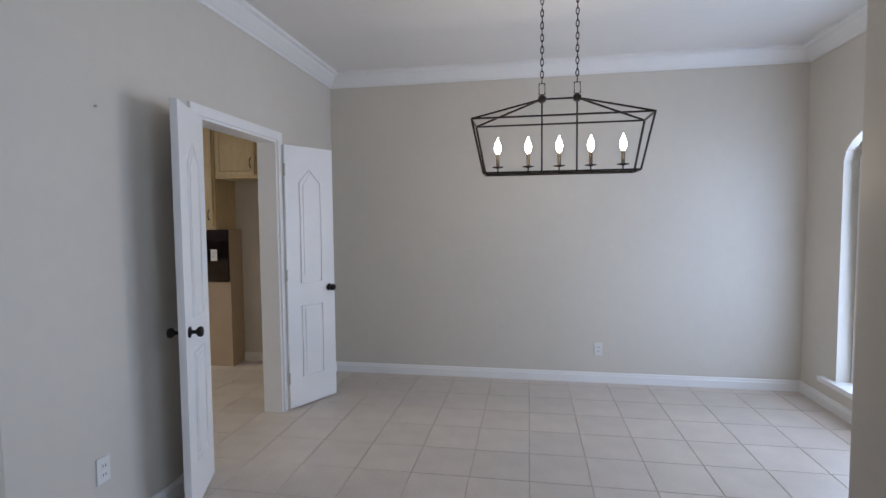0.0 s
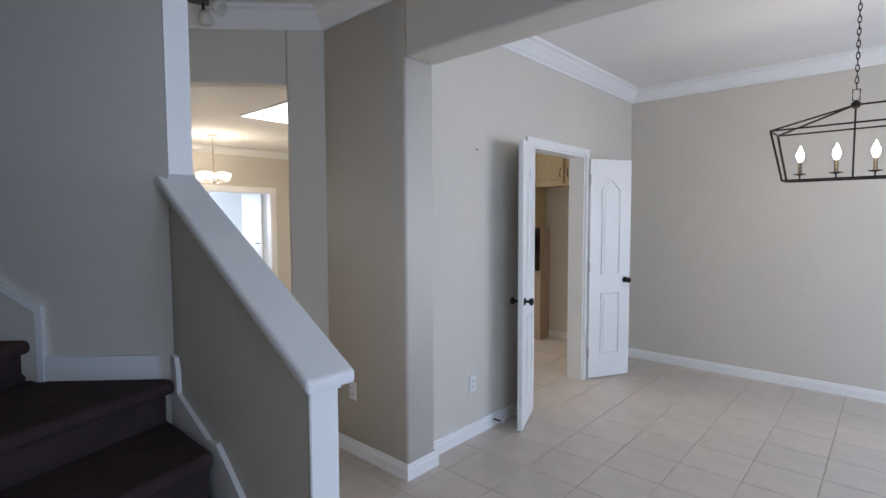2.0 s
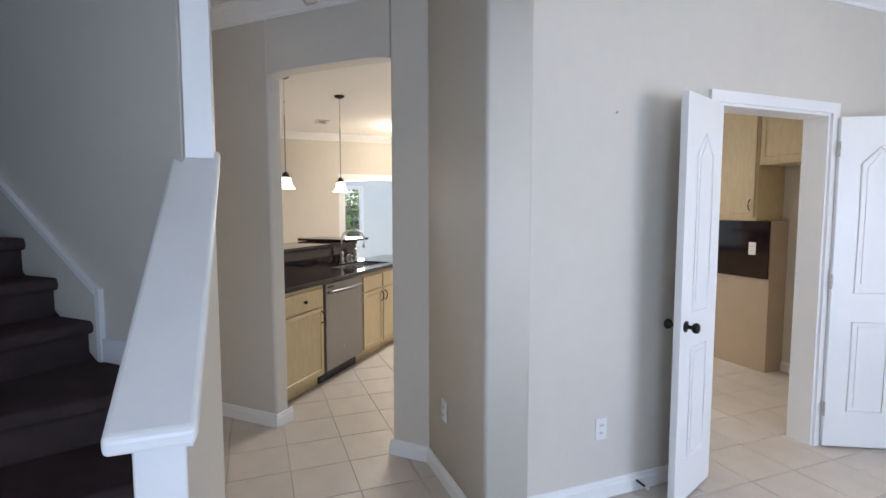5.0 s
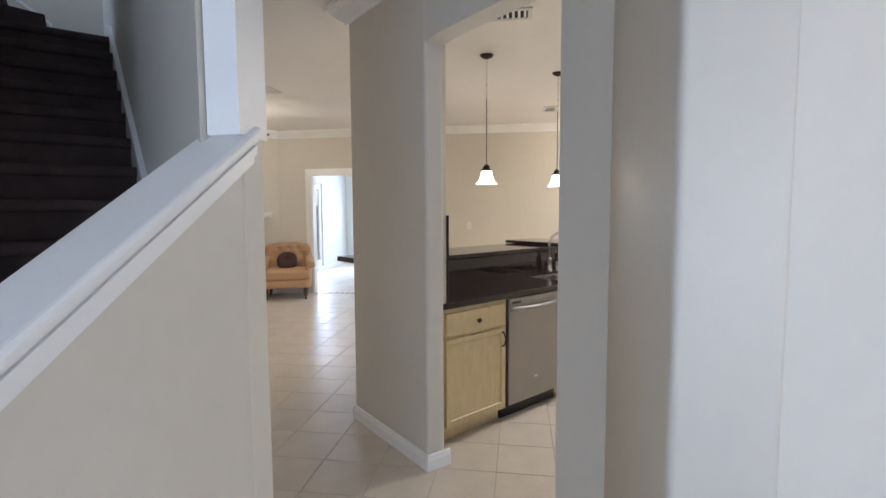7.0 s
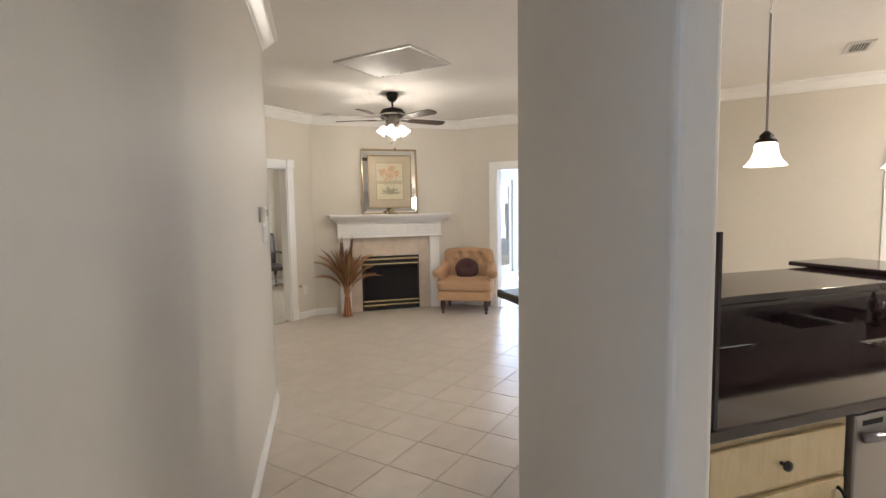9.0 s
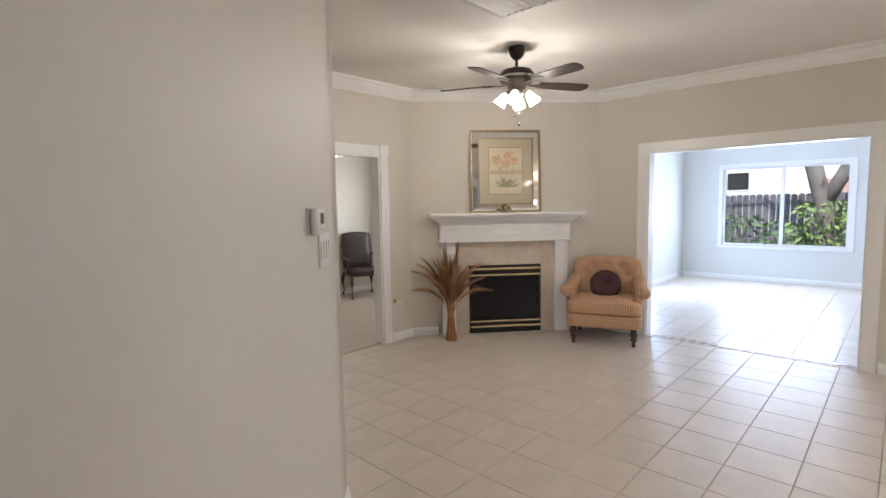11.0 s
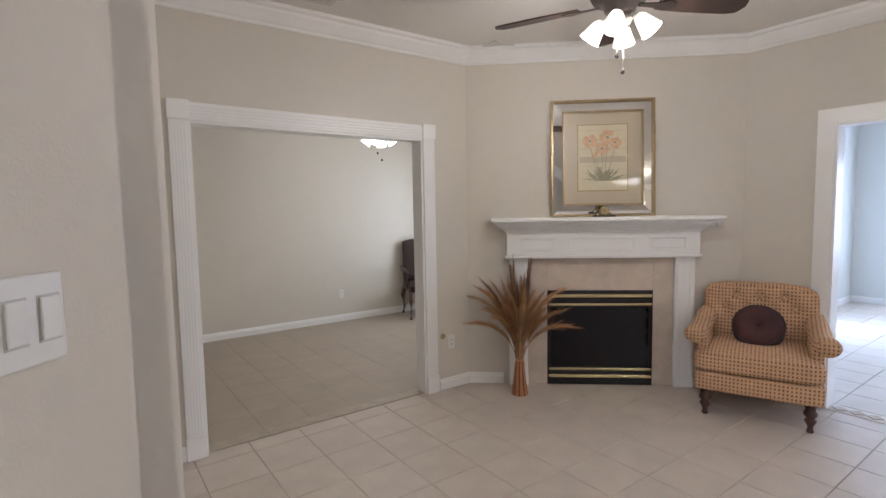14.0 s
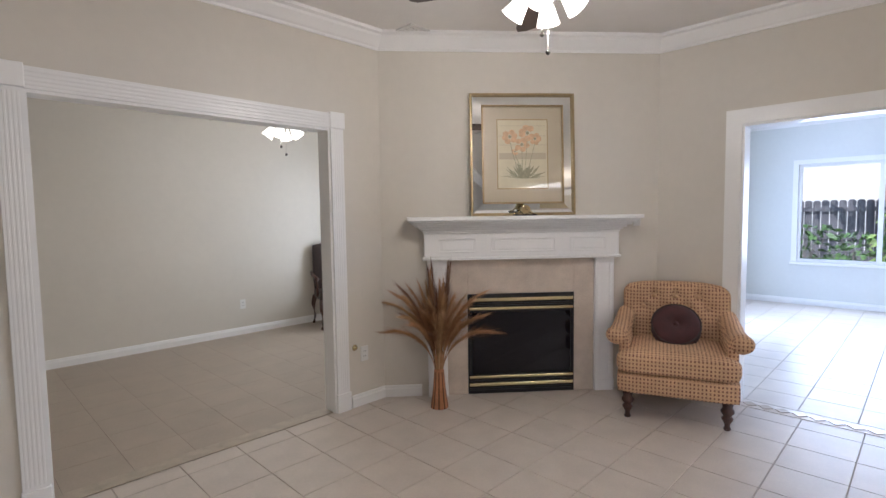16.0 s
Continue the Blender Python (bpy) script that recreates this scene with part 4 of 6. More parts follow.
# ---- hall spotlight ----
_s = empty_thing("ceiling_spotlight", pose(-2.80, 0.42, H), "dark ceiling spotlight with small frosted shades, unlit", "ceiling light")
part("canopy", lathe(bmesh.new(), [(0.12, -0.045), (0.13, -0.03), (0.13, -0.001)], 28), M_BRONZE, _s, "", True)
for k in range(3):
    a = radians(25 + 120 * k)
    e = Vector((math.cos(a), math.sin(a), 0))
    part("arm", tube(bmesh.new(), [e * 0.08 + Vector((0, 0, -0.04)), e * 0.09 + Vector((0, 0, -0.085))], 0.008), M_BRONZE, _s)
    q = Vector((e.x, e.y, -0.9)).to_track_quat("-Z", "Y").to_matrix().to_4x4()
    part("shade", bell(bmesh.new(), 0.04, 0.085, Matrix.Translation(e * 0.09 + Vector((0, 0, -0.08))) @ q), M_FROST, _s, "cream glass shade", True)

# ---- fireplace ----
FE = (FB - FA).normalized()
FM = (FA + FB) / 2
MF = Matrix.Translation((FM.x, FM.y, 0)) @ Matrix.Rotation(math.atan2(-FE.y, -FE.x), 4, "Z")   # x along the wall, room towards -y
if (MF.to_3x3() @ Vector((0, -1, 0))).dot(Vector((1, 1, 0))) < 0:
    MF = Matrix.Translation((FM.x, FM.y, 0)) @ Matrix.Rotation(math.atan2(FE.y, FE.x), 4, "Z")
ZM = 0.02          # lift of the mantel over its pilasters
MF = MF @ pose(-0.016, 0, 0)
_f = empty_thing("fireplace", MF, "white wooden mantel with beige marble surround", "fireplace")
part("shelf", boxed(-0.905, 0.905, -0.252, 0, 1.385 + ZM, 1.415 + ZM, 0.005, 2), M_WHITE, _f)
for i, (o, z0, z1) in enumerate(((0.016, 1.285, 1.30), (0.030, 1.30, 1.318), (0.052, 1.318, 1.336), (0.082, 1.336, 1.354), (0.108, 1.354, 1.37), (0.125, 1.37, 1.3845))):
    part("cornice_moulding", boxed(-0.765 - o, 0.765 + o, -0.095 - o, 0, z0 + ZM, z1 + ZM, 0.005, 2), M_WHITE, _f)
part("frieze", boxed(-0.775, 0.775, -0.095, 0, 1.10 + ZM, 1.2845 + ZM, 0.003), M_WHITE, _f)
part("bead", boxed(-0.79, 0.79, -0.106, 0, 1.075 + ZM, 1.0995 + ZM, 0.008, 3), M_WHITE, _f)
for x, w in ((-0.52, 0.28), (0.0, 0.50), (0.52, 0.28)):
    part("raised_panel", tube(box(bmesh.new(), x - w / 2 + 0.02, x + w / 2 - 0.02, -0.101, -0.0955, 1.155 + ZM, 1.225 + ZM, 0.003), [(x - w / 2, -0.097, 1.14 + ZM), (x + w / 2, -0.097, 1.14 + ZM), (x + w / 2, -0.097, 1.24 + ZM), (x - w / 2, -0.097, 1.24 + ZM)], 0.007, 6, True), M_WHITE, _f)
for s in (-1, 1):
    x0, x1 = sorted((s * 0.60, s * 0.755))
    bm = boxed(x0, x1, -0.055, 0, 0.001, 1.0745 + ZM, 0.003)
    box(bm, x0, x1 + 0.003, -0.0585, -0.0005, 0.001, 0.09, 0.002)
    box(bm, x0 + 0.012, x0 + 0.042, -0.063, -0.0555, 0.13, 1.05, 0.005, 2)
    box(bm, x1 - 0.042, x1 - 0.012, -0.063, -0.0555, 0.13, 1.05, 0.005, 2)
    part("pilaster", bm, M_WHITE, _f)
for a, b, z0 in ((-0.5995, -0.4345, 0.001), (0.4345, 0.5995, 0.001), (-0.4340, 0.4340, 0.815)):
    part("surround_slab", boxed(a, b, -0.022, 0, z0, 1.074 + ZM, 0.002), M_MARBLE, _f, "beige marble slab")
_x = empty_thing("firebox", MF, "black gas firebox with brass louvre strips", "firebox")
part("body", boxed(-0.4335, 0.4335, -0.026, -0.001, 0.002, 0.8145), M_BLACK, _x)
part("glass", boxed(-0.40, 0.40, -0.034, -0.0265, 0.165, 0.665, 0.002), M_FIREGLASS, _x, "dark firebox glass")
for z0, z1 in ((0.755, 0.785), (0.685, 0.71), (0.13, 0.155), (0.065, 0.095)):
    part("brass_strip", boxed(-0.425, 0.425, -0.044, -0.0265, z0, z1, 0.006, 2), M_BRASS, _x, "polished brass strip")
for s in (-1, 1):
    part("side_rail", boxed(s * 0.412 - 0.008, s * 0.412 + 0.008, -0.040, -0.0265, 0.16, 0.68, 0.002), M_BLACK, _x)
for z in (0.72, 0.735, 0.108, 0.12, 0.03, 0.045):
    part("louvre", boxed(-0.42, 0.42, -0.036, -0.0265, z - 0.004, z + 0.004), M_BLACK, _x)

# picture on the mantel, in a mirrored frame
MP = MF @ pose(0.008, -0.065, 1.4155 + ZM, -3.2)
_p = empty_thing("framed_picture", MP, "gold and mirror framed picture of orange flowers", "picture")
W2, HP = 0.415, 0.952
part("backing", boxed(-W2 + 0.005, W2 - 0.005, 0.001, 0.02, 0.004, HP - 0.004), M_GOLD, _p)
for a, b, c, d in ((-W2, -W2 + 0.018, 0, HP), (W2 - 0.018, W2, 0, HP), (-W2 + 0.018, W2 - 0.018, 0, 0.018), (-W2 + 0.018, W2 - 0.018, HP - 0.018, HP)):
    part("outer_frame", boxed(a, b, -0.03, 0, c, d, 0.003), M_GOLD, _p)
IN = 0.105
for a, b, c, d in ((-W2 + IN - 0.014, -W2 + IN, IN - 0.014, HP - IN + 0.014), (W2 - IN, W2 - IN + 0.014, IN - 0.014, HP - IN + 0.014), (-W2 + IN, W2 - IN, IN - 0.014, IN), (-W2 + IN, W2 - IN, HP - IN, HP - IN + 0.014)):
    part("inner_frame", boxed(a, b, -0.034, 0, c, d, 0.003), M_GOLD, _p)
_o = [(-W2 + 0.018, 0.018), (W2 - 0.018, 0.018), (W2 - 0.018, HP - 0.018), (-W2 + 0.018, HP - 0.018)]
_i = [(-W2 + IN - 0.014, IN - 0.014), (W2 - IN + 0.014, IN - 0.014), (W2 - IN + 0.014, HP - IN + 0.014), (-W2 + IN - 0.014, HP - IN + 0.014)]
for k in range(4):
    a, b, c, d = _o[k], _o[(k + 1) % 4], _i[(k + 1) % 4], _i[k]
    bm = bmesh.new()
    lo = [bm.verts.new((q[0], 0.0, q[1])) for q in (a, b, c, d)]
    hi = [bm.verts.new((q[0], y, q[1])) for q, y in ((a, -0.012), (b, -0.012), (c, -0.026), (d, -0.026))]
    bm.faces.new(hi), bm.faces.new(lo[::-1])
    for j in range(4):
        bm.faces.new((lo[j], lo[(j + 1) % 4], hi[(j + 1) % 4], hi[j]))
    part("mirror_strip", bm, M_MIRROR, _p, "bevelled mirror strip")
part("mat_board", boxed(-W2 + IN, W2 - IN, -0.012, 0, IN, HP - IN), M_MAT, _p, "cream mat board")
PX0, PX1, PZ0, PZ1 = -0.195, 0.195, 0.215, 0.745
part("print_border", boxed(PX0 - 0.008, PX1 + 0.008, -0.0135, -0.0121, PZ0 - 0.008, PZ1 + 0.008), M_GOLD, _p)
pr = part("print", boxed(PX0, PX1, -0.015, -0.0136, PZ0, PZ1), M_PRINT, _p, "pale botanical print")
for z, h in ((0.62, 0.004), (0.70, 0.003), (0.55, 0.004), (0.44, 0.05)):
    part("print_band", boxed(PX0 + 0.01, PX1 - 0.01, -0.0153, -0.0151, z, z + h), M_MAT, pr)
rng = random.Random(4)
for cx, cz, r in ((-0.10, 0.615, 0.062), (0.04, 0.645, 0.068), (0.10, 0.60, 0.05), (-0.005, 0.555, 0.06), (-0.06, 0.5, 0.03)):
    bm = bmesh.new()
    for k in range(6):
        a = k * math.pi / 3 + rng.random()
        pts = [(cx + r * (0.62 * math.cos(a)) + 0.42 * r * math.cos(b), cz + r * 0.62 * math.sin(a) + 0.36 * r * math.sin(b)) for b in np.linspace(0, 2 * math.pi, 9)[:-1]]
        bm.faces.new([bm.verts.new((q[0], -0.0156 - 0.0001 * k, q[1])) for q in pts])
    part("flower", bm, M_PETAL, pr, "orange flower")
    part("flower_eye", lathe(bmesh.new(), [(r * 0.2, 0), (r * 0.18, 0.0006)], 10, pose(cx, -0.0163, cz, 90)), M_STEM, pr)
    part("stem", tube(bmesh.new(), [(cx, -0.0155, cz - r * 0.6), (cx * 0.6, -0.0155, 0.42), (cx * 0.25, -0.0155, 0.30)], 0.0022, 4), M_STEM, pr)
bm = bmesh.new()
for k in range(46):
    a = rng.uniform(-1.5, 1.5)
    ln = rng.uniform(0.06, 0.17)
    bx = rng.uniform(-0.05, 0.05)
    ex, ez = bx + math.sin(a) * ln, 0.285 + math.cos(a) * ln * 0.8
    bm.faces.new([bm.verts.new(q) for q in ((bx - 0.003, -0.0158 - k * 1e-5, 0.29), (bx * 0.4 + ex * 0.6 + 0.012, -0.0158 - k * 1e-5, 0.29 * 0.4 + ez * 0.6), (ex, -0.0158 - k * 1e-5, ez), (bx * 0.4 + ex * 0.6 - 0.010, -0.0158 - k * 1e-5, 0.29 * 0.4 + ez * 0.6 + 0.006))])
part("foliage", bm, M_STEM, pr)

_k = empty_thing("mantel_clock", MF @ pose(0.0, -0.15, 1.4155 + ZM), "small round brass clock on the mantel", "clock")
part("case", lathe(bmesh.new(), [(0.034, 0), (0.037, 0.006), (0.037, 0.03), (0.031, 0.034)], 24, pose(0, 0.0, 0.046, 90)), M_BRASS, _k, "", True)
part("dial", lathe(bmesh.new(), [(0.030, 0.0345), (0.029, 0.036)], 24, pose(0, 0, 0.046, 90)), M_GOLD, _k)
part("pointer", box(boxed(-0.0015, 0.0015, -0.0375, -0.0365, 0.046, 0.068), 0, 0.016, -0.0375, -0.0365, 0.0445, 0.0475), M_BLACK, _k)
part("base", boxed(-0.09, 0.09, -0.035, 0.015, 0, 0.010, 0.004, 2), M_BLACK, _k)
for s in (-1, 1):
    part("wing", tube(bmesh.new(), [(s * 0.085, -0.01, 0.012), (s * 0.06, -0.01, 0.018), (s * 0.038, -0.01, 0.038)], 0.006), M_BRASS, _k)
_sw = empty_thing("fireplace_switch", MF @ pose(0.96, 0, 1.385), "small white fireplace wall switch", "switch")
part("cover", boxed(-0.03, 0.03, -0.016, 0, -0.045, 0.045, 0.004, 2), M_PLASTIC, _sw)

# ---- dried grass bundle ----
_g = empty_thing("dried_grass", pose(-7.43, -4.40, 0), "brown dried pampas grass bundle tied at the waist", "dried grass")
rng = random.Random(11)
part("stalks", lathe(bmesh.new(), [(0.058, 0.001), (0.052, 0.05), (0.038, 0.16), (0.028, 0.27), (0.026, 0.30), (0.034, 0.34), (0.036, 0.40)], 30), M_COPPER, _g, "bound copper-brown stalks", False)
for k in range(26):
    a = 2 * math.pi * k / 26
    part("stalk", tube(bmesh.new(), [(math.cos(a) * r, math.sin(a) * r, z) for r, z in ((0.062, 0.002), (0.054, 0.06), (0.041, 0.16), (0.031, 0.28))], 0.006, 5), M_COPPER if k % 3 else M_PAMPAS_DARK, _g)
part("tie", tube(bmesh.new(), [(0.032 * math.cos(a), 0.032 * math.sin(a), 0.285) for a in np.linspace(0, 2 * math.pi, 17)[:-1]], 0.008, 6, True), M_COPPER, _g)
for k in range(54):
    a = rng.uniform(0, 2 * math.pi)
    lean = abs(rng.gauss(0.22, 0.24))
    ln = rng.uniform(0.44, 0.74) - 0.10 * max(0, lean - 0.25)
    if k < 3:
        lean, ln = 0.05, 0.76
    e = Vector((math.cos(a), math.sin(a), 0))
    spine = []
    for i in range(9):
        t = i / 8
        spine.append(e * (0.03 + ln * lean * 1.1 * t ** 1.7 + 0.03 * t) + Vector((0, 0, 0.30 + ln * t * (1 - 0.55 * lean * t ** 2))))
    bm = tube(bmesh.new(), spine, [0.003] * 8 + [0.001], 4)
    for i in range(520):
        t = rng.uniform(0.22, 1.0)
        f = t * 8
        i0 = min(7, int(f))
        p = spine[i0].lerp(spine[i0 + 1], f - i0)
        d = (spine[i0 + 1] - spine[i0]).normalized()
        w = Vector((rng.gauss(0, 1), rng.gauss(0, 1), rng.gauss(0, 0.6))).normalized()
        tip = p + d * rng.uniform(0.05, 0.16) + Vector((0, 0, -0.03 * t * t)) + w * rng.uniform(0.01, 0.085) * math.sin(math.pi * min(1, (t - 0.2) / 0.85))
        sd = d.cross(w).normalized() * 0.0013
        bm.faces.new([bm.verts.new(q) for q in (p - sd, p + sd, tip)])
    part("plume", bm, M_PAMPAS_DARK if k % 6 == 0 or k < 3 else M_PAMPAS_PALE if k % 4 == 1 else M_PAMPAS, _g)

# ---- armchair ----


def fabric():
    """Woven tan upholstery with a grid of dark dots, on the cloth's own coordinates."""
    m = material("dotted_upholstery", (0.62, 0.395, 0.225), 0.9, var=0.12, scale=20.0, bump=0.3, bscale=300)
    nt = m.node_tree
    n, l = nt.nodes, nt.links
    src = n["Principled BSDF"].inputs["Base Color"].links[0].from_socket
    tc = n.new("ShaderNodeUVMap")
    vo = n.new("ShaderNodeVectorMath")
    vo.operation = "FRACTION"
    sc = n.new("ShaderNodeVectorMath")
    sc.operation = "MULTIPLY"
    sc.inputs[1].default_value = (42, 38, 1)
    l.new(tc.outputs[0], sc.inputs[0])
    l.new(sc.outputs[0], vo.inputs[0])
    sp = n.new("ShaderNodeSeparateXYZ")
    l.new(vo.outputs[0], sp.inputs[0])
    mm = []
    for ax, hw in (("X", 0.21), ("Y", 0.25)):
        su = n.new("ShaderNodeMath")
        su.operation = "SUBTRACT"
        su.inputs[1].default_value = 0.5
        l.new(sp.outputs[ax], su.inputs[0])
        ab = n.new("ShaderNodeMath")
        ab.operation = "ABSOLUTE"
        l.new(su.outputs[0], ab.inputs[0])
        lt = n.new("ShaderNodeMath")
        lt.operation = "LESS_THAN"
        lt.inputs[1].default_value = hw
        l.new(ab.outputs[0], lt.inputs[0])
        mm.append(lt)
    mu = n.new("ShaderNodeMath")
    mu.operation = "MULTIPLY"
    l.new(mm[0].outputs[0], mu.inputs[0]), l.new(mm[1].outputs[0], mu.inputs[1])
    mx = n.new("ShaderNodeMix")
    mx.data_type = "RGBA"
    l.new(mu.outputs[0], mx.inputs[0])
    l.new(src, mx.inputs[6])
    mx.inputs[7].default_value = (0.18, 0.075, 0.05, 1)
    l.new(mx.outputs[2], n["Principled BSDF"].inputs["Base Color"])
    return m


M_FABRIC = fabric()


def cloth(ob):
    """Box-projected cloth coordinates, in metres."""
    me = ob.data
    uv = me.uv_layers.new(name="cloth")
    for p in me.polygons:
        nn = p.normal
        ax = max(range(3), key=lambda i: abs(nn[i]))
        for li in p.loop_indices:
            c = me.vertices[me.loops[li].vertex_index].co
            uv.data[li].uv = ((c.y, c.z), (c.x, c.z), (c.x, c.y))[ax]
    return ob


# seat front towards -y in its own space
_a = empty_thing("armchair", pose(-8.62, -3.115, 0, 0, 0, 111), "tan armchair with dark dotted upholstery and buttoned back", "armchair")


def shaped(name, bm, parent, bulge=None, label=""):
    if bulge:
        for v in bm.verts:
            v.co = bulge(v.co.copy())
    return cloth(part(name, bm, M_FABRIC, parent, label, True))


def soft_box(x0, x1, y0, y1, z0, z1, r=0.05, cuts=4):
    bm = boxed(x0, x1, y0, y1, z0, z1)
    bmesh.ops.subdivide_edges(bm, edges=bm.edges[:], cuts=cuts, use_grid_fill=True)
    for v in bm.verts:
        c = v.co.copy()
        q = Vector((min(max(c.x, x0 + r), x1 - r), min(max(c.y, y0 + r), y1 - r), min(max(c.z, z0 + r), z1 - r)))
        d = c - q
        if d.length > 1e-6:
            v.co = q + d.normalized() * min(r, d.length)
    return bm


shaped("base", soft_box(-0.385, 0.385, -0.385, 0.32, 0.185, 0.335, 0.035, 6), _a)
shaped("seat", soft_box(-0.355, 0.355, -0.40, 0.26, 0.325, 0.475, 0.055, 8), _a,
       lambda c: Vector((c.x * (1.09 if c.y < -0.28 else 1.0), c.y, c.z + (0.035 * math.cos(c.x * 3.6) * math.cos((c.y + 0.07) * 3.6) if c.z > 0.40 else 0))), "plump dotted seat cushion")


BUTTONS = [(-0.15, 0.80), (0, 0.80), (0.15, 0.80), (-0.225, 0.715), (-0.075, 0.715), (0.075, 0.715), (0.225, 0.715)]


def back_shape(c):
    k = (c.z - 0.33) / 0.55
    y = c.y + 0.08 * k
    if c.y < 0.20:
        for bx, bz in BUTTONS:
            d2 = (c.x - bx) ** 2 + (c.z - bz) ** 2
            y += 0.05 * math.exp(-d2 / 0.0022)
            if bz > 0.75 and c.z > bz:
                y += 0.022 * math.exp(-((c.x - bx) / 0.022) ** 2)
        y -= 0.03 * math.cos(c.x * 3.5)
    z = c.z - 0.05 * (abs(c.x) / 0.40) ** 3 * max(0, k)
    return Vector((c.x * (1 + 0.03 * k), y, z))


_bk = shaped("backrest", soft_box(-0.37, 0.37, 0.12, 0.28, 0.30, 0.905, 0.06, 34), _a, back_shape, "button-tufted dotted backrest")
for bx, bz in BUTTONS:
    k = (bz - 0.33) / 0.55
    part("button", lathe(bmesh.new(), [(0.017, 0), (0.015, 0.008), (0.004, 0.012)], 12, pose(bx * 1.02, 0.12 + 0.08 * k + 0.038 - 0.03 * math.cos(bx * 3.5), bz, 90)), M_FABRIC, _bk, "", True)
for s in (-1, 1):
    # arm: upright panel and a rolled top that flares out
    shaped("arm_panel", soft_box(min(s * 0.30, s * 0.385), max(s * 0.30, s * 0.385), -0.27, 0.28, 0.20, 0.57, 0.03, 4), _a)
    bm = bmesh.new()
    rows = []
    for i in range(13):
        t = i / 12
        y = -0.30 + 0.55 * t
        z = 0.565 + 0.17 * max(0, t - 0.35) ** 1.2
        x = s * (0.395 - 0.05 * t)
        r = 0.08 - 0.012 * t
        if i in (0, 12):
            r *= 0.72
        yy = y + (0.012 if i == 1 else 0)
        rows.append([bm.verts.new((x + r * math.cos(b), yy, z + r * 0.86 * math.sin(b))) for b in np.linspace(0, 2 * math.pi, 21)[:-1]])
    for a, b in zip(rows, rows[1:]):
        for j in range(20):
            bm.faces.new((a[j], a[(j + 1) % 20], b[(j + 1) % 20], b[j]))
    bm.faces.new(rows[0][::-1]), bm.faces.new(rows[-1])
    shaped("arm_roll", bm, _a, None, "rolled dotted arm")
    for y in (-0.32, 0.26):
        part("leg", lathe(bmesh.new(), [(0.018, 0.001), (0.024, 0.012), (0.016, 0.03), (0.020, 0.05), (0.034, 0.075), (0.036, 0.085), (0.024, 0.10), (0.040, 0.12), (0.042, 0.135), (0.03, 0.155), (0.036, 0.19)], 18, pose(s * 0.31, y, 0)), M_DARKWOOD, _a, "turned dark wooden leg", True)
_q = empty_thing("cushion", pose(-8.62, -3.115, 0, 0, 0, 111) @ pose(0, -0.015, 0.61, 50, 0, 0), "round maroon velvet cushion on the armchair", "cushion")
_bm = lathe(bmesh.new(), [(0.012, 0.035), (0.03, 0.05), (0.09, 0.068), (0.14, 0.058), (0.165, 0.03), (0.168, 0.0), (0.165, -0.03), (0.14, -0.055), (0.08, -0.06), (0.01, -0.05)], 32)
part("cover", _bm, M_CUSHION, _q, "", True)
part("piping", tube(tube(bmesh.new(), [(0.163 * math.cos(a), 0.163 * math.sin(a), 0.034) for a in np.linspace(0, 2 * math.pi, 33)[:-1]], 0.007, 6, True), [(0.163 * math.cos(a), 0.163 * math.sin(a), -0.034) for a in np.linspace(0, 2 * math.pi, 33)[:-1]], 0.007, 6, True), M_LEATHER, _q, "", True)
part("button", lathe(bmesh.new(), [(0.02, 0.034), (0.016, 0.046), (0.003, 0.05)], 14), M_CUSHION, _q, "", True)

# ---- kitchen peninsula ----
MK = Matrix.Translation((*diag(-3.85, -3.40), 0)) @ Matrix.Rotation(radians(135), 4, "Z") @ pose(0, -0.058, 0, 0, 0, 4.6)   # x runs along the counter, y into it is negative side away
if (MK.to_3x3() @ Vector((0, 1, 0))).dot(Vector((-1, -1, 0))) < 0:
    FLIP = -1
else:
    FLIP = 1


def kp(x0, x1, y0, y1, z0, z1, bevel=0.0, seg=1, bm=None):
    """A block in the counter's own space: x along the run, y back from its front."""
    return box(bm or bmesh.new(), x0, x1, min(FLIP * y0, FLIP * y1), max(FLIP * y0, FLIP * y1), z0, z1, bevel, seg)


def arch_pull(bm, x, y, z):
    pts = [(x, FLIP * (-0.02 - 0.028 * math.sin(a)), z + 0.048 * math.cos(a)) for a in np.linspace(0, math.pi, 11)]
    return tube(bm, pts, [0.007, 0.005, 0.0045, 0.005, 0.006, 0.0065, 0.006, 0.005, 0.0045, 0.005, 0.007], 8)


def panelled(bm, front):
    """Sinks a field into the front of a door, with a sloped edge."""
    bm.normal_update()
    f = [q for q in bm.faces if q.normal.dot(front) > 0.9]
    bmesh.ops.inset_region(bm, faces=f, thickness=0.045, depth=0.0)
    bmesh.ops.inset_region(bm, faces=f, thickness=0.010, depth=-0.008)
    return bm


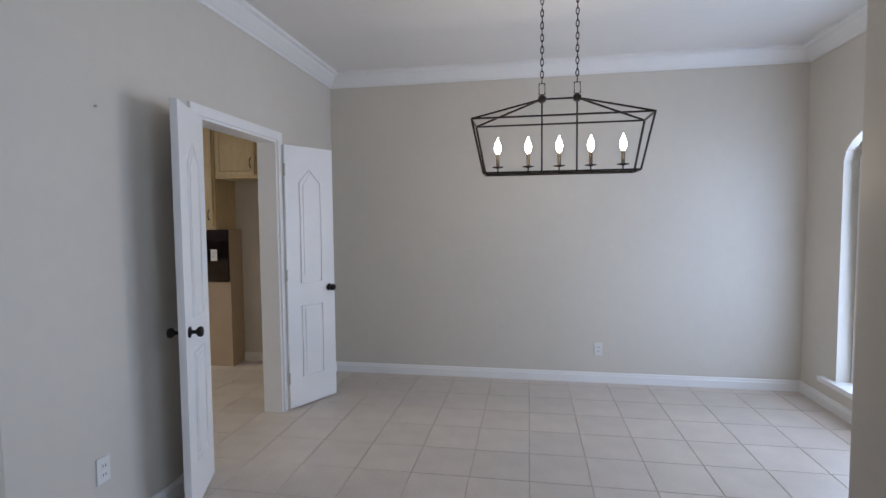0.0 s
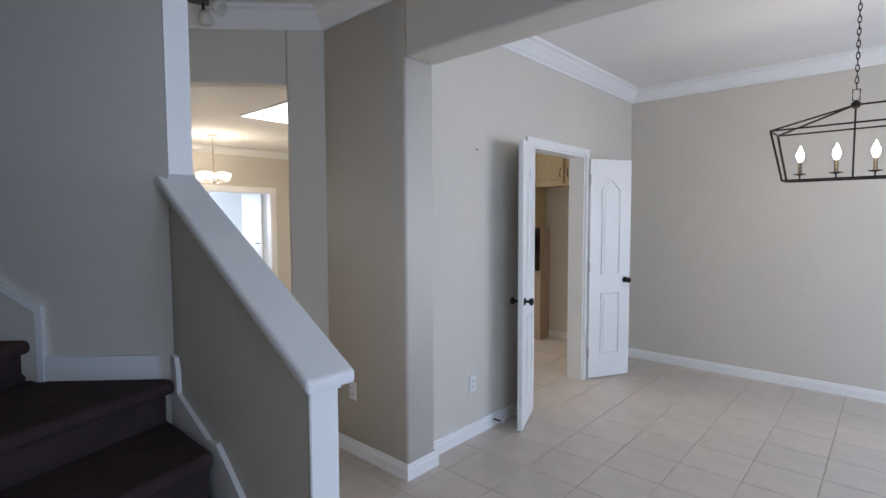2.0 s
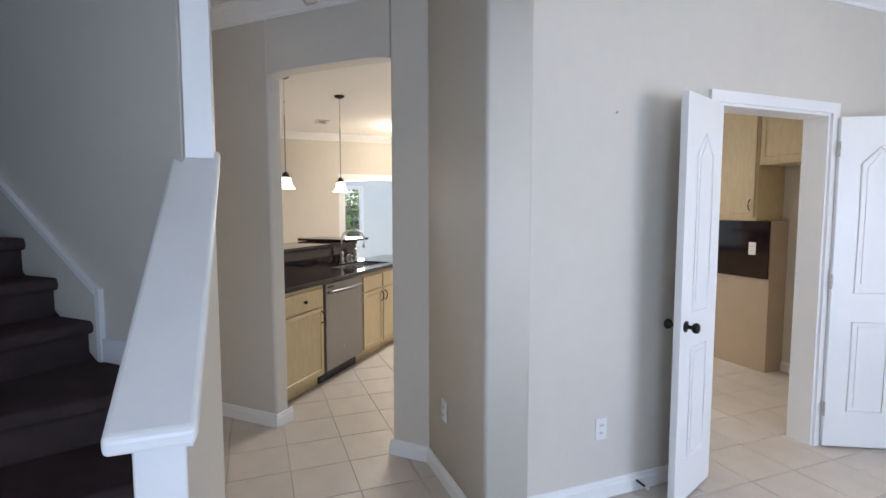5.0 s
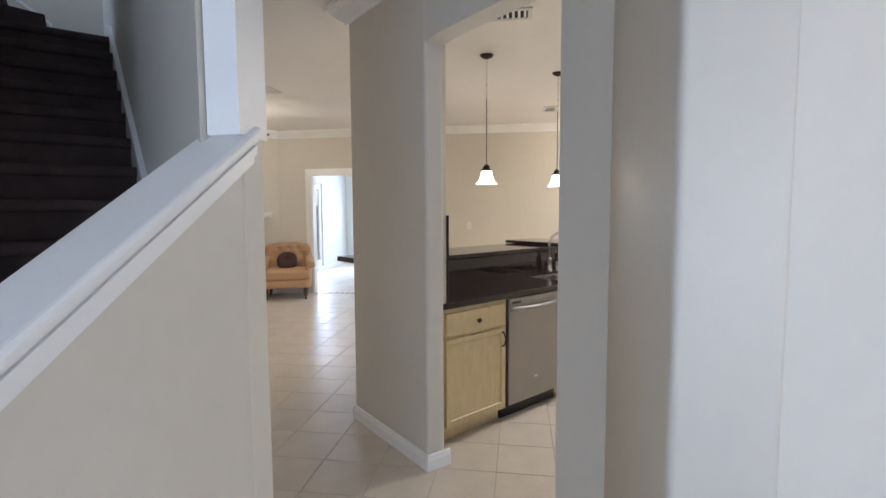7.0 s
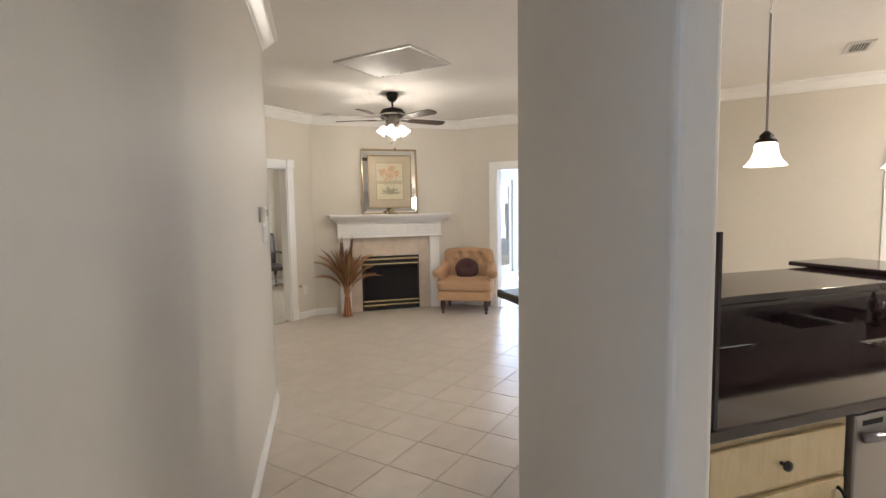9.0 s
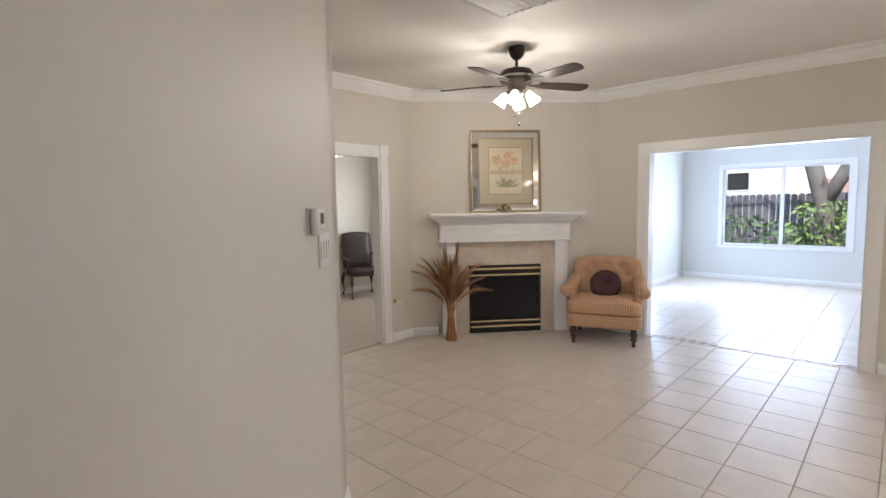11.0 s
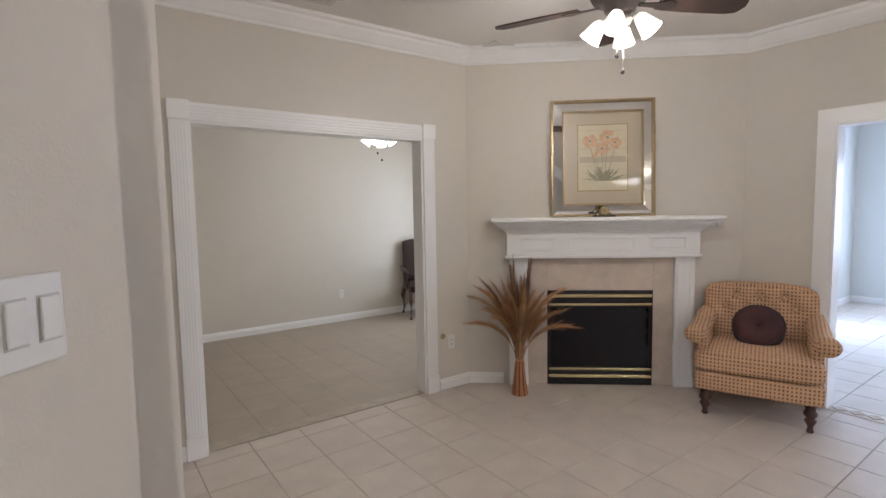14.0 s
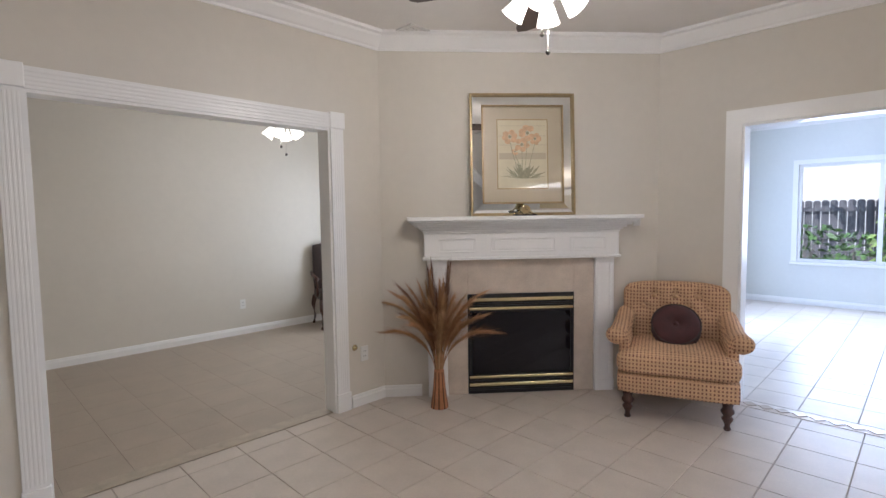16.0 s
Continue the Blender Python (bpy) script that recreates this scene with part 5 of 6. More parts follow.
def cabinet_unit(x0, x1, pulls, drawers=1, sink=False):
    c = empty_thing("base_cabinet", MK, "pale pickled maple base cabinet", "cabinet", "kitchen base cabinets")
    bm = kp(x0 + 0.001, x1 - 0.001, 0.0, 0.55, 0.10, 0.69 if sink else 0.868)
    if sink:
        kp(x0 + 0.001, x1 - 0.001, 0.0, 0.025, 0.6905, 0.868, 0, 1, bm)
    part("body", bm, M_CABINET, c)
    part("toe_kick", kp(x0 + 0.001, x1 - 0.001, 0.07, 0.55, 0.001, 0.0995), M_CABINET, c)
    n = len(pulls)
    w = (x1 - x0 - 0.03) / n
    for k, side in enumerate(pulls):
        a = x0 + 0.015 + w * k + 0.012
        b = a + w - 0.024
        dr = part("drawer_front", kp(a, b, -0.019, -0.0005, 0.695, 0.84, 0.005, 2), M_CABINET, c)
        if drawers:
            part("knob", lathe(bmesh.new(), [(0.006, 0), (0.006, 0.012), (0.016, 0.018), (0.014, 0.027), (0.004, 0.03)], 16, pose((a + b) / 2, FLIP * -0.019, 0.767, 90 * FLIP)), M_KNOB, dr, "dark bronze knob", True)
        bm = panelled(kp(a, b, -0.019, -0.0005, 0.125, 0.675), Vector((0, -FLIP, 0)))
        do = part("door", bm, M_CABINET, c)
        part("handle", arch_pull(bmesh.new(), (b - 0.028) if side > 0 else (a + 0.028), 0, 0.60), M_KNOB, do, "dark bronze arched pull", True)
    return c


cabinet_unit(0.06, 0.645, [1])
cabinet_unit(1.29, 2.17, [1, -1], 0, True)
cabinet_unit(2.17, 2.88, [1, -1])
_dw = empty_thing("dishwasher", MK, "stainless steel dishwasher built under the counter", "dishwasher")
part("body", kp(0.65, 1.285, 0.03, 0.55, 0.10, 0.868), M_BLACK, _dw)
_do = part("door", kp(0.655, 1.28, -0.022, 0.029, 0.115, 0.862, 0.006, 2), M_STEEL, _dw, "stainless steel door")
part("handle", tube(bmesh.new(), [(0.68 + 0.575 * t, FLIP * (-0.03 - 0.035 * math.sin(math.pi * t)), 0.79) for t in np.linspace(0, 1, 13)], 0.014, 10), M_STEEL, _do, "curved steel handle", True)
part("vent", kp(0.685, 0.775, -0.0235, -0.0221, 0.826, 0.842), M_DARK, _do)
part("badge", kp(0.93, 0.97, -0.0235, -0.0221, 0.26, 0.275), M_NICKEL, _do)
part("toe_plate", kp(0.655, 1.28, 0.06, 0.5, 0.001, 0.0995), M_BLACK, _dw)
# worktop with an opening for the sink
_wt = empty_thing("worktop", MK, "polished black granite worktop", "worktop")
SX0, SX1, SY0, SY1 = 1.38, 2.10, 0.08, 0.44
_bm = kp(0.002, SX0, -0.03, 0.555, 0.87, 0.908, 0.006, 2)
kp(SX1, 2.9, -0.03, 0.555, 0.87, 0.908, 0.006, 2, _bm), kp(SX0, SX1, -0.03, SY0, 0.87, 0.908, 0.0, 1, _bm), kp(SX0, SX1, SY1, 0.555, 0.87, 0.908, 0.0, 1, _bm)
part("slab", _bm, M_GRANITE, _wt)
part("backsplash", kp(-0.03, 2.2, 0.556, 0.58, 0.87, 1.088), M_GRANITE, _wt)
_bc = part("wall_bar", kp(-0.03, 2.2, 0.581, 0.70, 0.0, 1.088), M_WALL, m=MK)
tagged(_bc, "low cream wall under the raised bar", "wall", kind="structure")
_br = empty_thing("bar_top", MK, "polished black granite raised bar top", "worktop")
part("slab", kp(-0.03, 2.2, 0.54, 1.10, 1.09, 1.128, 0.008, 2), M_GRANITE, _br)
part("corner_slab", kp(1.97, 2.45, 0.525, 1.20, 1.1285, 1.156, 0.008, 2), M_GRANITE, _br)
# splash panel at the pier
tagged(part("splash_strip", kp(0.0865, 0.10, -0.03, 0.555, 0.909, 1.44, 0.001), M_GRANITE, m=MK), "black granite splash strip on the wall end", "splashback")
_sn = empty_thing("sink", MK, "double bowl stainless steel undermount sink", "sink")
for a, b in ((SX0 + 0.012, SX0 + 0.345), (SX0 + 0.375, SX1 - 0.012)):
    bm = kp(a, b, SY0 + 0.012, SY1 - 0.012, 0.70, 0.705)
    for q in ((a, a + 0.006, SY0 + 0.012, SY1 - 0.012), (b - 0.006, b, SY0 + 0.012, SY1 - 0.012), (a, b, SY0 + 0.012, SY0 + 0.018), (a, b, SY1 - 0.018, SY1 - 0.012)):
        kp(*q, 0.705, 0.893, 0, 1, bm)
    bw = part("bowl", bm, M_NICKEL, _sn)
    part("drain", lathe(bmesh.new(), [(0.04, 0.7055), (0.03, 0.708), (0.01, 0.707)], 16, pose((a + b) / 2, FLIP * 0.26, 0)), M_NICKEL, bw)
part("rim", kp(SX0 + 0.002, SX1 - 0.002, SY1 - 0.0115, SY1 - 0.001, 0.885, 0.9, 0, 1, kp(SX0 + 0.002, SX1 - 0.002, SY0 + 0.001, SY0 + 0.0115, 0.885, 0.9, 0, 1, kp(SX0 + 0.3455, SX0 + 0.3745, SY0 + 0.012, SY1 - 0.012, 0.86, 0.893))), M_STEEL, _sn)
_fa = empty_thing("faucet", MK @ pose(1.78, FLIP * 0.495, 0.908), "brushed nickel gooseneck faucet with side spray", "faucet")
part("base", lathe(bmesh.new(), [(0.03, 0), (0.03, 0.01), (0.022, 0.02), (0.02, 0.10), (0.024, 0.11), (0.016, 0.13)], 18), M_NICKEL, _fa, "", True)
part("spout", tube(bmesh.new(), [(0, 0, 0.12), (0, 0, 0.26)] + [(0.0 + 0.11 * (1 - math.cos(a)) * 0.75, FLIP * -0.09 * (1 - math.cos(a)), 0.26 + 0.10 * math.sin(a)) for a in np.linspace(0.2, math.pi, 11)] + [(0.165, FLIP * -0.18, 0.20)], 0.0115, 12), M_NICKEL, _fa, "", True)
part("spray_head", lathe(bmesh.new(), [(0.016, 0), (0.018, 0.02), (0.012, 0.045)], 14, pose(0.165, FLIP * -0.18, 0.165)), M_NICKEL, _fa, "", True)
for x, h, nm, lb in ((0.11, 0.085, "soap_dispenser", "brushed nickel soap dispenser by the sink"), (0.19, 0.075, "filter_tap", "small brushed nickel filter tap by the sink"), (0.28, 0.15, "side_spray", "brushed nickel side spray")):
    o = empty_thing(nm, MK @ pose(1.78 + x, FLIP * 0.49, 0.908), lb, "faucet fitting")
    part("body", lathe(bmesh.new(), [(0.026, 0), (0.026, 0.008), (0.02, 0.015), (0.019, h * 0.7), (0.023, h * 0.78), (0.015, h)], 16), M_NICKEL, o, "", True)
    part("lever", tube(bmesh.new(), [(0, 0, h * 0.9), (0.03, FLIP * -0.03, h * 1.05)], 0.006), M_NICKEL, o)

# ---- pendants ----


def pendant(x, y, zb):
    p = empty_thing("pendant_lamp", pose(x, y, 0), "bronze rod pendant with lit bell glass shade", "pendant lamp", "bar pendants")
    part("canopy", lathe(bmesh.new(), [(0.02, H - 0.035), (0.05, H - 0.02), (0.062, H - 0.001)], 24), M_BRONZE, p, "", True)
    part("rod", lathe(bmesh.new(), [(0.006, zb + 0.17), (0.006, zb + 0.75)], 10), M_STEEL, p)
    z = zb + 0.75
    k = 0
    while z < H - 0.04:
        pts = [((0.006 if k % 2 else 0) * math.cos(a), (0 if k % 2 else 0.006) * math.cos(a), z + 0.012 + 0.016 * math.sin(a)) for a in np.linspace(0, 2 * math.pi, 9)[:-1]]
        part("chain_link", tube(bmesh.new(), pts, 0.002, 4, True), M_NICKEL, p)
        z += 0.026
        k += 1
    part("holder", lathe(bmesh.new(), [(0.05, zb + 0.118), (0.05, zb + 0.128), (0.03, zb + 0.14), (0.035, zb + 0.15), (0.012, zb + 0.175)], 20), M_BRONZE, p, "", True)
    part("shade", lathe(bmesh.new(), [(0.04, zb + 0.117), (0.052, zb + 0.105), (0.055, zb + 0.07), (0.068, zb + 0.035), (0.092, zb + 0.005), (0.098, zb), (0.09, zb), (0.062, zb + 0.035), (0.048, zb + 0.07), (0.03, zb + 0.11)], 26), M_SHADE, p, "lit frosted glass bell", True).visible_shadow = False
    lamp("pendant_light", "POINT", pose(x, y, zb + 0.05), 7, WARM, 0.04)


pendant(-5.21, 0.478, 1.70)
pendant(-5.91, 1.148, 1.70)

# chandelier over the breakfast place
_c = empty_thing("chandelier", pose(-7.78, 2.62, 0), "nickel chandelier with lit upward glass cups", "chandelier")
part("canopy", lathe(bmesh.new(), [(0.02, H - 0.04), (0.07, H - 0.001)], 20), M_NICKEL, _c, "", True)
part("stem", tube(bmesh.new(), [(0, 0, H - 0.03), (0, 0, 2.12)], 0.008), M_NICKEL, _c)
part("hub", lathe(bmesh.new(), [(0.008, 2.05), (0.03, 2.09), (0.02, 2.13), (0.035, 2.17), (0.01, 2.22)], 16), M_NICKEL, _c, "", True)
for k in range(5):
    a = 2 * math.pi * k / 5 + 0.3
    e = Vector((math.cos(a), math.sin(a), 0))
    part("arm", tube(bmesh.new(), [e * r + Vector((0, 0, z)) for r, z in ((0.02, 2.10), (0.09, 2.07), (0.17, 2.08), (0.20, 2.12))], 0.007), M_NICKEL, _c)
    part("cup", lathe(bmesh.new(), [(0.025, 2.12), (0.055, 2.15), (0.068, 2.20), (0.072, 2.24), (0.066, 2.24), (0.05, 2.16), (0.02, 2.13)], 18, Matrix.Translation(e * 0.20)), M_SHADE, _c, "lit glass cup", True).visible_shadow = False
lamp("chandelier_light", "POINT", pose(-7.78, 2.62, 2.30), 34, WARM, 0.15)

# ---- utility corner seen through the double door ----
def upper_unit(x0, x1, z0, pulls):
    c = empty_thing("wall_cabinet", pose(0, 0, 0), "pale maple wall cabinet with dark pulls", "cabinet", "wall cabinets")
    part("body", boxed(x0, x1, 4.36, 4.699, z0, 2.45), M_CABINET, c)
    w = (x1 - x0) / len(pulls)
    for k, s in enumerate(pulls):
        a, b = x0 + w * k + 0.02, x0 + w * (k + 1) - 0.02
        bm = panelled(boxed(a, b, 4.341, 4.3595, z0 + 0.03, 2.42), Vector((0, -1, 0)))
        d = part("door", bm, M_CABINET, c)
        x = b - 0.028 if s > 0 else a + 0.028
        part("handle", tube(bmesh.new(), [(x, 4.335 - 0.026 * math.sin(t), z0 + 0.14 + 0.048 * math.cos(t)) for t in np.linspace(0, math.pi, 9)], 0.005, 8), M_KNOB, d, "dark bronze arched pull", True)


upper_unit(-3.02, -2.14, 1.88, [1, -1])
upper_unit(-3.60, -3.03, 1.39, [1])
structure("wall_utility_return", boxed(-3.7, -2.97, 4.48, 4.699, 0.0, 1.385), material("tan_panel", (0.42, 0.32, 0.22), 0.6, var=0.06), "tan side panel below the wall cabinet", "wall")
tagged(part("splashback", boxed(-3.69, -2.98, 4.462, 4.4795, 0.86, 1.384, 0.001), M_GRANITE), "black granite splashback on the panel", "splashback")
plate(pose(-3.13, 4.461, 1.13))

# ---- dark chair in the side room ----
_ch = empty_thing("side_chair", pose(-8.55, -7.44, 0, 0, 0, 160), "dark leather armchair with wooden arms and legs", "chair")
part("seat", soft_box(-0.27, 0.27, -0.26, 0.25, 0.36, 0.49, 0.04, 4), M_LEATHER, _ch, "", True)
bm = soft_box(-0.26, 0.26, 0.18, 0.27, 0.46, 1.06, 0.035, 4)
for v in bm.verts:
    v.co.y += 0.12 * (v.co.z - 0.46)
    v.co.z += 0.03 * math.cos(v.co.x * 5) if v.co.z > 0.8 else 0
part("backrest", bm, M_LEATHER, _ch, "", True)
for s in (-1, 1):
    part("armrest", tube(bmesh.new(), [(s * 0.28, 0.26, 0.70), (s * 0.31, 0.05, 0.69), (s * 0.31, -0.16, 0.67), (s * 0.30, -0.22, 0.65)], [0.018, 0.02, 0.024, 0.026], 10), M_DARKWOOD, _ch, "", True)
    part("arm_post", tube(bmesh.new(), [(s * 0.30, -0.13, 0.66), (s * 0.28, -0.10, 0.56), (s * 0.28, -0.12, 0.42)], 0.017, 10), M_DARKWOOD, _ch, "", True)
    for y, bend in ((-0.22, -0.03), (0.23, 0.06)):
        part("leg", tube(bmesh.new(), [(s * 0.25, y, 0.38), (s * 0.26, y + bend * 1.2, 0.26), (s * 0.25, y + bend * 0.4, 0.10), (s * 0.26, y + bend, 0.004)], [0.032, 0.028, 0.016, 0.022], 10), M_DARKWOOD, _ch, "", True)

# ---- sunroom openings ----
def sliding_window(name, y0, y1, z0, z1, mull):
    w = structure(name, boxed(-14.11, -14.05, y0 - 0.08, y1 + 0.08, z0 - 0.045, z0 - 0.002, 0.004), M_WHITE, "white framed window with a sill", "window")
    bm = boxed(-14.18, -14.13, y0, y0 + 0.04, z0, z1)
    box(bm, -14.18, -14.13, y1 - 0.04, y1, z0, z1), box(bm, -14.18, -14.13, y0 + 0.04, y1 - 0.04, z0, z0 + 0.04), box(bm, -14.18, -14.13, y0 + 0.04, y1 - 0.04, z1 - 0.04, z1), box(bm, -14.175, -14.135, mull - 0.03, mull + 0.03, z0 + 0.04, z1 - 0.04)
    part("window_frame", bm, M_WHITE, w)
    for a, b in ((y0 + 0.04, mull - 0.03), (mull + 0.03, y1 - 0.04)):
        part("pane", boxed(-14.158, -14.153, a, b, z0 + 0.04, z1 - 0.04), M_GLASS, w).visible_shadow = False
    c = boxed(-14.1, -14.085, y0 - 0.07, y0, z0, z1 + 0.07)
    box(c, -14.1, -14.085, y1, y1 + 0.07, z0, z1 + 0.07), box(c, -14.1, -14.085, y0, y1, z1, z1 + 0.07)
    part("casing", c, M_WHITE, w)


sliding_window("window_2", -3.28, -1.35, 0.66, 2.13, -2.32)
sliding_window("window_3", 1.88, 3.06, 0.66, 2.1, 2.47)
_pd = structure("door_patio", box(box(boxed(-12.4, -12.29, -4.08, -4.04, 0.01, 2.1), -11.61, -11.5, -4.08, -4.04, 0.01, 2.1), -12.29, -11.61, -4.08, -4.04, 1.98, 2.1), M_WHITE, "white glazed patio door", "door")
part("bottom_rail", boxed(-12.29, -11.61, -4.08, -4.04, 0.01, 0.25), M_WHITE, _pd)
part("pane", boxed(-12.29, -11.61, -4.062, -4.057, 0.25, 1.98), M_GLASS, _pd).visible_shadow = False
part("handle", tube(bmesh.new(), [(-11.56, -4.03, 1.0), (-11.56, -3.98, 1.0), (-11.66, -3.98, 1.0)], 0.01), M_NICKEL, _pd)
_d3 = structure("door_sunroom", boxed(-10.45, -9.6, 4.36, 4.399, 0.01, 2.05, 0.003), M_WHITE, "white panelled side door", "door")
part("handle", tube(bmesh.new(), [(-9.68, 4.36, 1.0), (-9.68, 4.31, 1.0), (-9.78, 4.31, 1.0)], 0.01), M_KNOB, _d3)
# window added out of view, as an opening for the side room's lamp
_bm = boxed(-9.3, -9.18, -7.2, -5.8, 2.06, 2.1)
_w4 = structure("window_4_added", _bm, M_WHITE, "white framed side room window, added out of view", "window")
part("pane", boxed(-9.245, -9.24, -7.2, -5.8, 0.7, 2.06), M_GLASS, _w4).visible_shadow = False
# thresholds
structure("trim_threshold_south", boxed(-6.82, -5.18, -5.02, -4.90, 0.0005, 0.008, 0.003), material("threshold_stone", (0.42, 0.36, 0.28), 0.4, var=0.2, scale=12), "worn stone threshold strip", "threshold")
_mz = structure("trim_threshold_west", boxed(-9.112, -8.97, -2.78, -0.92, 0.0005, 0.004), M_TILE, "mosaic threshold strip of small diamond tiles", "threshold")
_me = bpy.data.meshes.new("mosaic_tile")
_bm = boxed(-0.034, 0.034, -0.034, 0.034, 0.0, 0.005, m=pose(0, 0, 0, 0, 0, 45))
_bm.to_mesh(_me)
_bm.free()
_me.materials.append(M_MARBLE)
for k in range(18):
    t = new("mosaic_tile", _me)
    t.location, t.parent = (-9.04, -2.72 + 0.103 * k, 0.0042), _mz

# ---- garden behind the sunroom ----
structure("ground", boxed(-400, 400, -400, 400, -0.5, -0.20), M_SOIL, "bare garden ground", "ground")
_fn = empty_thing("garden_fence", pose(-18.6, 0, -0.2), "weathered grey wooden picket fence", "fence")
rng = random.Random(7)
for k in range(92):
    y = -9.5 + 0.152 * k
    h = 1.85 + rng.uniform(-0.012, 0.012)
    bm = slab(bmesh.new(), [(y, 0), (y + 0.138, 0), (y + 0.138, h - 0.04), (y + 0.105, h), (y + 0.033, h), (y, h - 0.04)], Matrix(((0, 0, 1, 0), (1, 0, 0, 0), (0, 1, 0, 0), (0, 0, 0, 1))), 0, 0.018)
    part("picket", bm, M_FENCE, _fn)
for z in (0.35, 1.0, 1.6):
    part("fence_rail", boxed(0.019, 0.06, -9.5, 4.5, z, z + 0.09), M_FENCE, _fn)
for k in range(6):
    part("post", boxed(0.061, 0.15, -9.4 + 2.6 * k, -9.31 + 2.6 * k, 0, 1.8), M_FENCE, _fn)


def bush(x, y, h, r, mat, seed, n=380):
    g = random.Random(seed)
    b = empty_thing("shrub", pose(x, y, -0.2), "leafy green garden shrub", "shrub", "garden shrubs")
    bm = bmesh.new()
    for k in range(9):
        a = g.uniform(0, 6.28)
        tube(bm, [(0, 0, 0), (r * 0.35 * math.cos(a), r * 0.35 * math.sin(a), h * 0.5), (r * 0.7 * math.cos(a), r * 0.7 * math.sin(a), h * g.uniform(0.7, 0.95))], [0.014, 0.01, 0.004], 5)
    part("stems", bm, M_BARK, b)
    bm = bmesh.new()
    for k in range(n):
        a, t = g.uniform(0, 6.28), g.uniform(0.12, 1.0)
        rr = r * math.sqrt(g.random()) * (0.55 + 0.6 * math.sin(math.pi * min(1, t * 0.9)))
        p = Vector((rr * math.cos(a), rr * math.sin(a), h * t))
        d = Vector((math.cos(a) + g.gauss(0, 0.5), math.sin(a) + g.gauss(0, 0.5), g.gauss(0.1, 0.6))).normalized()
        ln, w = g.uniform(0.10, 0.20), g.uniform(0.03, 0.055)
        s = d.cross(Vector((g.gauss(0, 1), g.gauss(0, 1), 1))).normalized() * w
        q = [p, p + d * ln * 0.45 + s, p + d * ln - Vector((0, 0, 0.03)), p + d * ln * 0.45 - s]
        bm.faces.new([bm.verts.new(v) for v in q])
    part("leaves", bm, mat, b)


bush(-16.3, -3.55, 1.35, 0.55, M_LEAF, 1, 300)
bush(-17.0, -2.75, 1.2, 0.45, M_LEAF, 2, 240)
bush(-16.6, -1.75, 1.65, 0.75, M_LEAF_LIGHT, 3, 620)
bush(-16.4, -1.0, 1.5, 0.7, M_LEAF_LIGHT, 4, 480)
bush(-17.2, 2.6, 3.0, 0.9, M_LEAF, 5, 900)
bush(-17.4, 3.7, 3.2, 0.9, M_LEAF, 6, 800)
bush(-12.0, -7.0, 1.6, 0.8, M_LEAF, 8, 400)

_t = empty_thing("tree", pose(-17.6, -2.05, -0.2), "grey-barked forked garden tree", "tree")
part("trunk", tube(bmesh.new(), [(0, 0.1, 0), (0, 0.08, 0.8), (0.05, 0.0, 1.6), (0.0, -0.2, 2.4), (0, -0.55, 3.4), (0.1, -0.9, 4.6)], [0.24, 0.2, 0.18, 0.17, 0.13, 0.07], 14), M_BARK, _t, "", True)
part("limb", tube(bmesh.new(), [(0.05, 0.0, 1.55), (0.0, 0.35, 2.3), (-0.1, 0.8, 3.4), (0.0, 1.2, 4.5)], [0.15, 0.14, 0.10, 0.05], 12), M_BARK, _t, "", True)
part("limb", tube(bmesh.new(), [(0.0, -0.3, 2.7), (0.5, -0.7, 3.6), (0.9, -0.9, 4.6)], [0.1, 0.07, 0.03], 10), M_BARK, _t, "", True)
g = random.Random(21)
bm = bmesh.new()
for k in range(1500):
    c = ((0, -0.9, 4.8), (0, 1.3, 4.7), (0.9, -1.0, 4.9), (-0.3, 0.2, 5.3))[k % 4]
    p = Vector(c) + Vector((g.gauss(0, 0.7), g.gauss(0, 0.8), g.gauss(0, 0.45)))
    d = Vector((g.gauss(0, 1), g.gauss(0, 1), g.gauss(0, 1))).normalized()
    s = d.orthogonal().normalized() * 0.05
    bm.faces.new([bm.verts.new(v) for v in (p, p + d * 0.07 + s, p + d * 0.16, p + d * 0.07 - s)])
part("crown", bm, M_LEAF, _t)

_h = empty_thing("neighbour_house", pose(-30, -2, -0.2), "pale stucco neighbouring house with a low roof", "house")
part("wall", boxed(-6, 0, -14, 14, 0, 5.6), M_STUCCO, _h)
_bm = prism(bmesh.new(), [(-6.2, -14.2), (0.1, -14.2), (0.1, 14.2), (-6.2, 14.2)], 5.601, 5.75)
part("roof", _bm, M_ROOF, _h)
part("lower_roof", boxed(0.001, 1.6, -1.2, 2.5, 1.9, 2.5, 0.02), material("pink_shingle", (0.55, 0.36, 0.30), 0.9, var=0.2, scale=9), _h, "pinkish low roof")
for y in (-4.5,):
    _w = part("window", boxed(0.001, 0.03, y - 0.5, y + 0.5, 2.1, 3.0), M_WHITE, _h)
    part("pane", boxed(0.031, 0.035, y - 0.44, y + 0.44, 2.16, 2.94), M_FIREGLASS, _w)

# unseen slab, added to keep direct sun off the east windows
structure("sun_blocker_slab", boxed(2.43, 6.0, -3.5, 5.5, 2.9, 3.05), M_ROOF, "plain unseen slab that blocks sun at the front windows", "roof")

_wr = part("wall_pier_return", kp(-0.034, 0.086, -0.02, 0.60, 0.909, H), M_WALL, m=MK)
tagged(_wr, "cream wall end behind the pier", "wall", kind="structure")

# ---- floor tiles ----
P0 = 0.3375
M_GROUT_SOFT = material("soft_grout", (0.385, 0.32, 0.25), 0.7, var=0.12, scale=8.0)


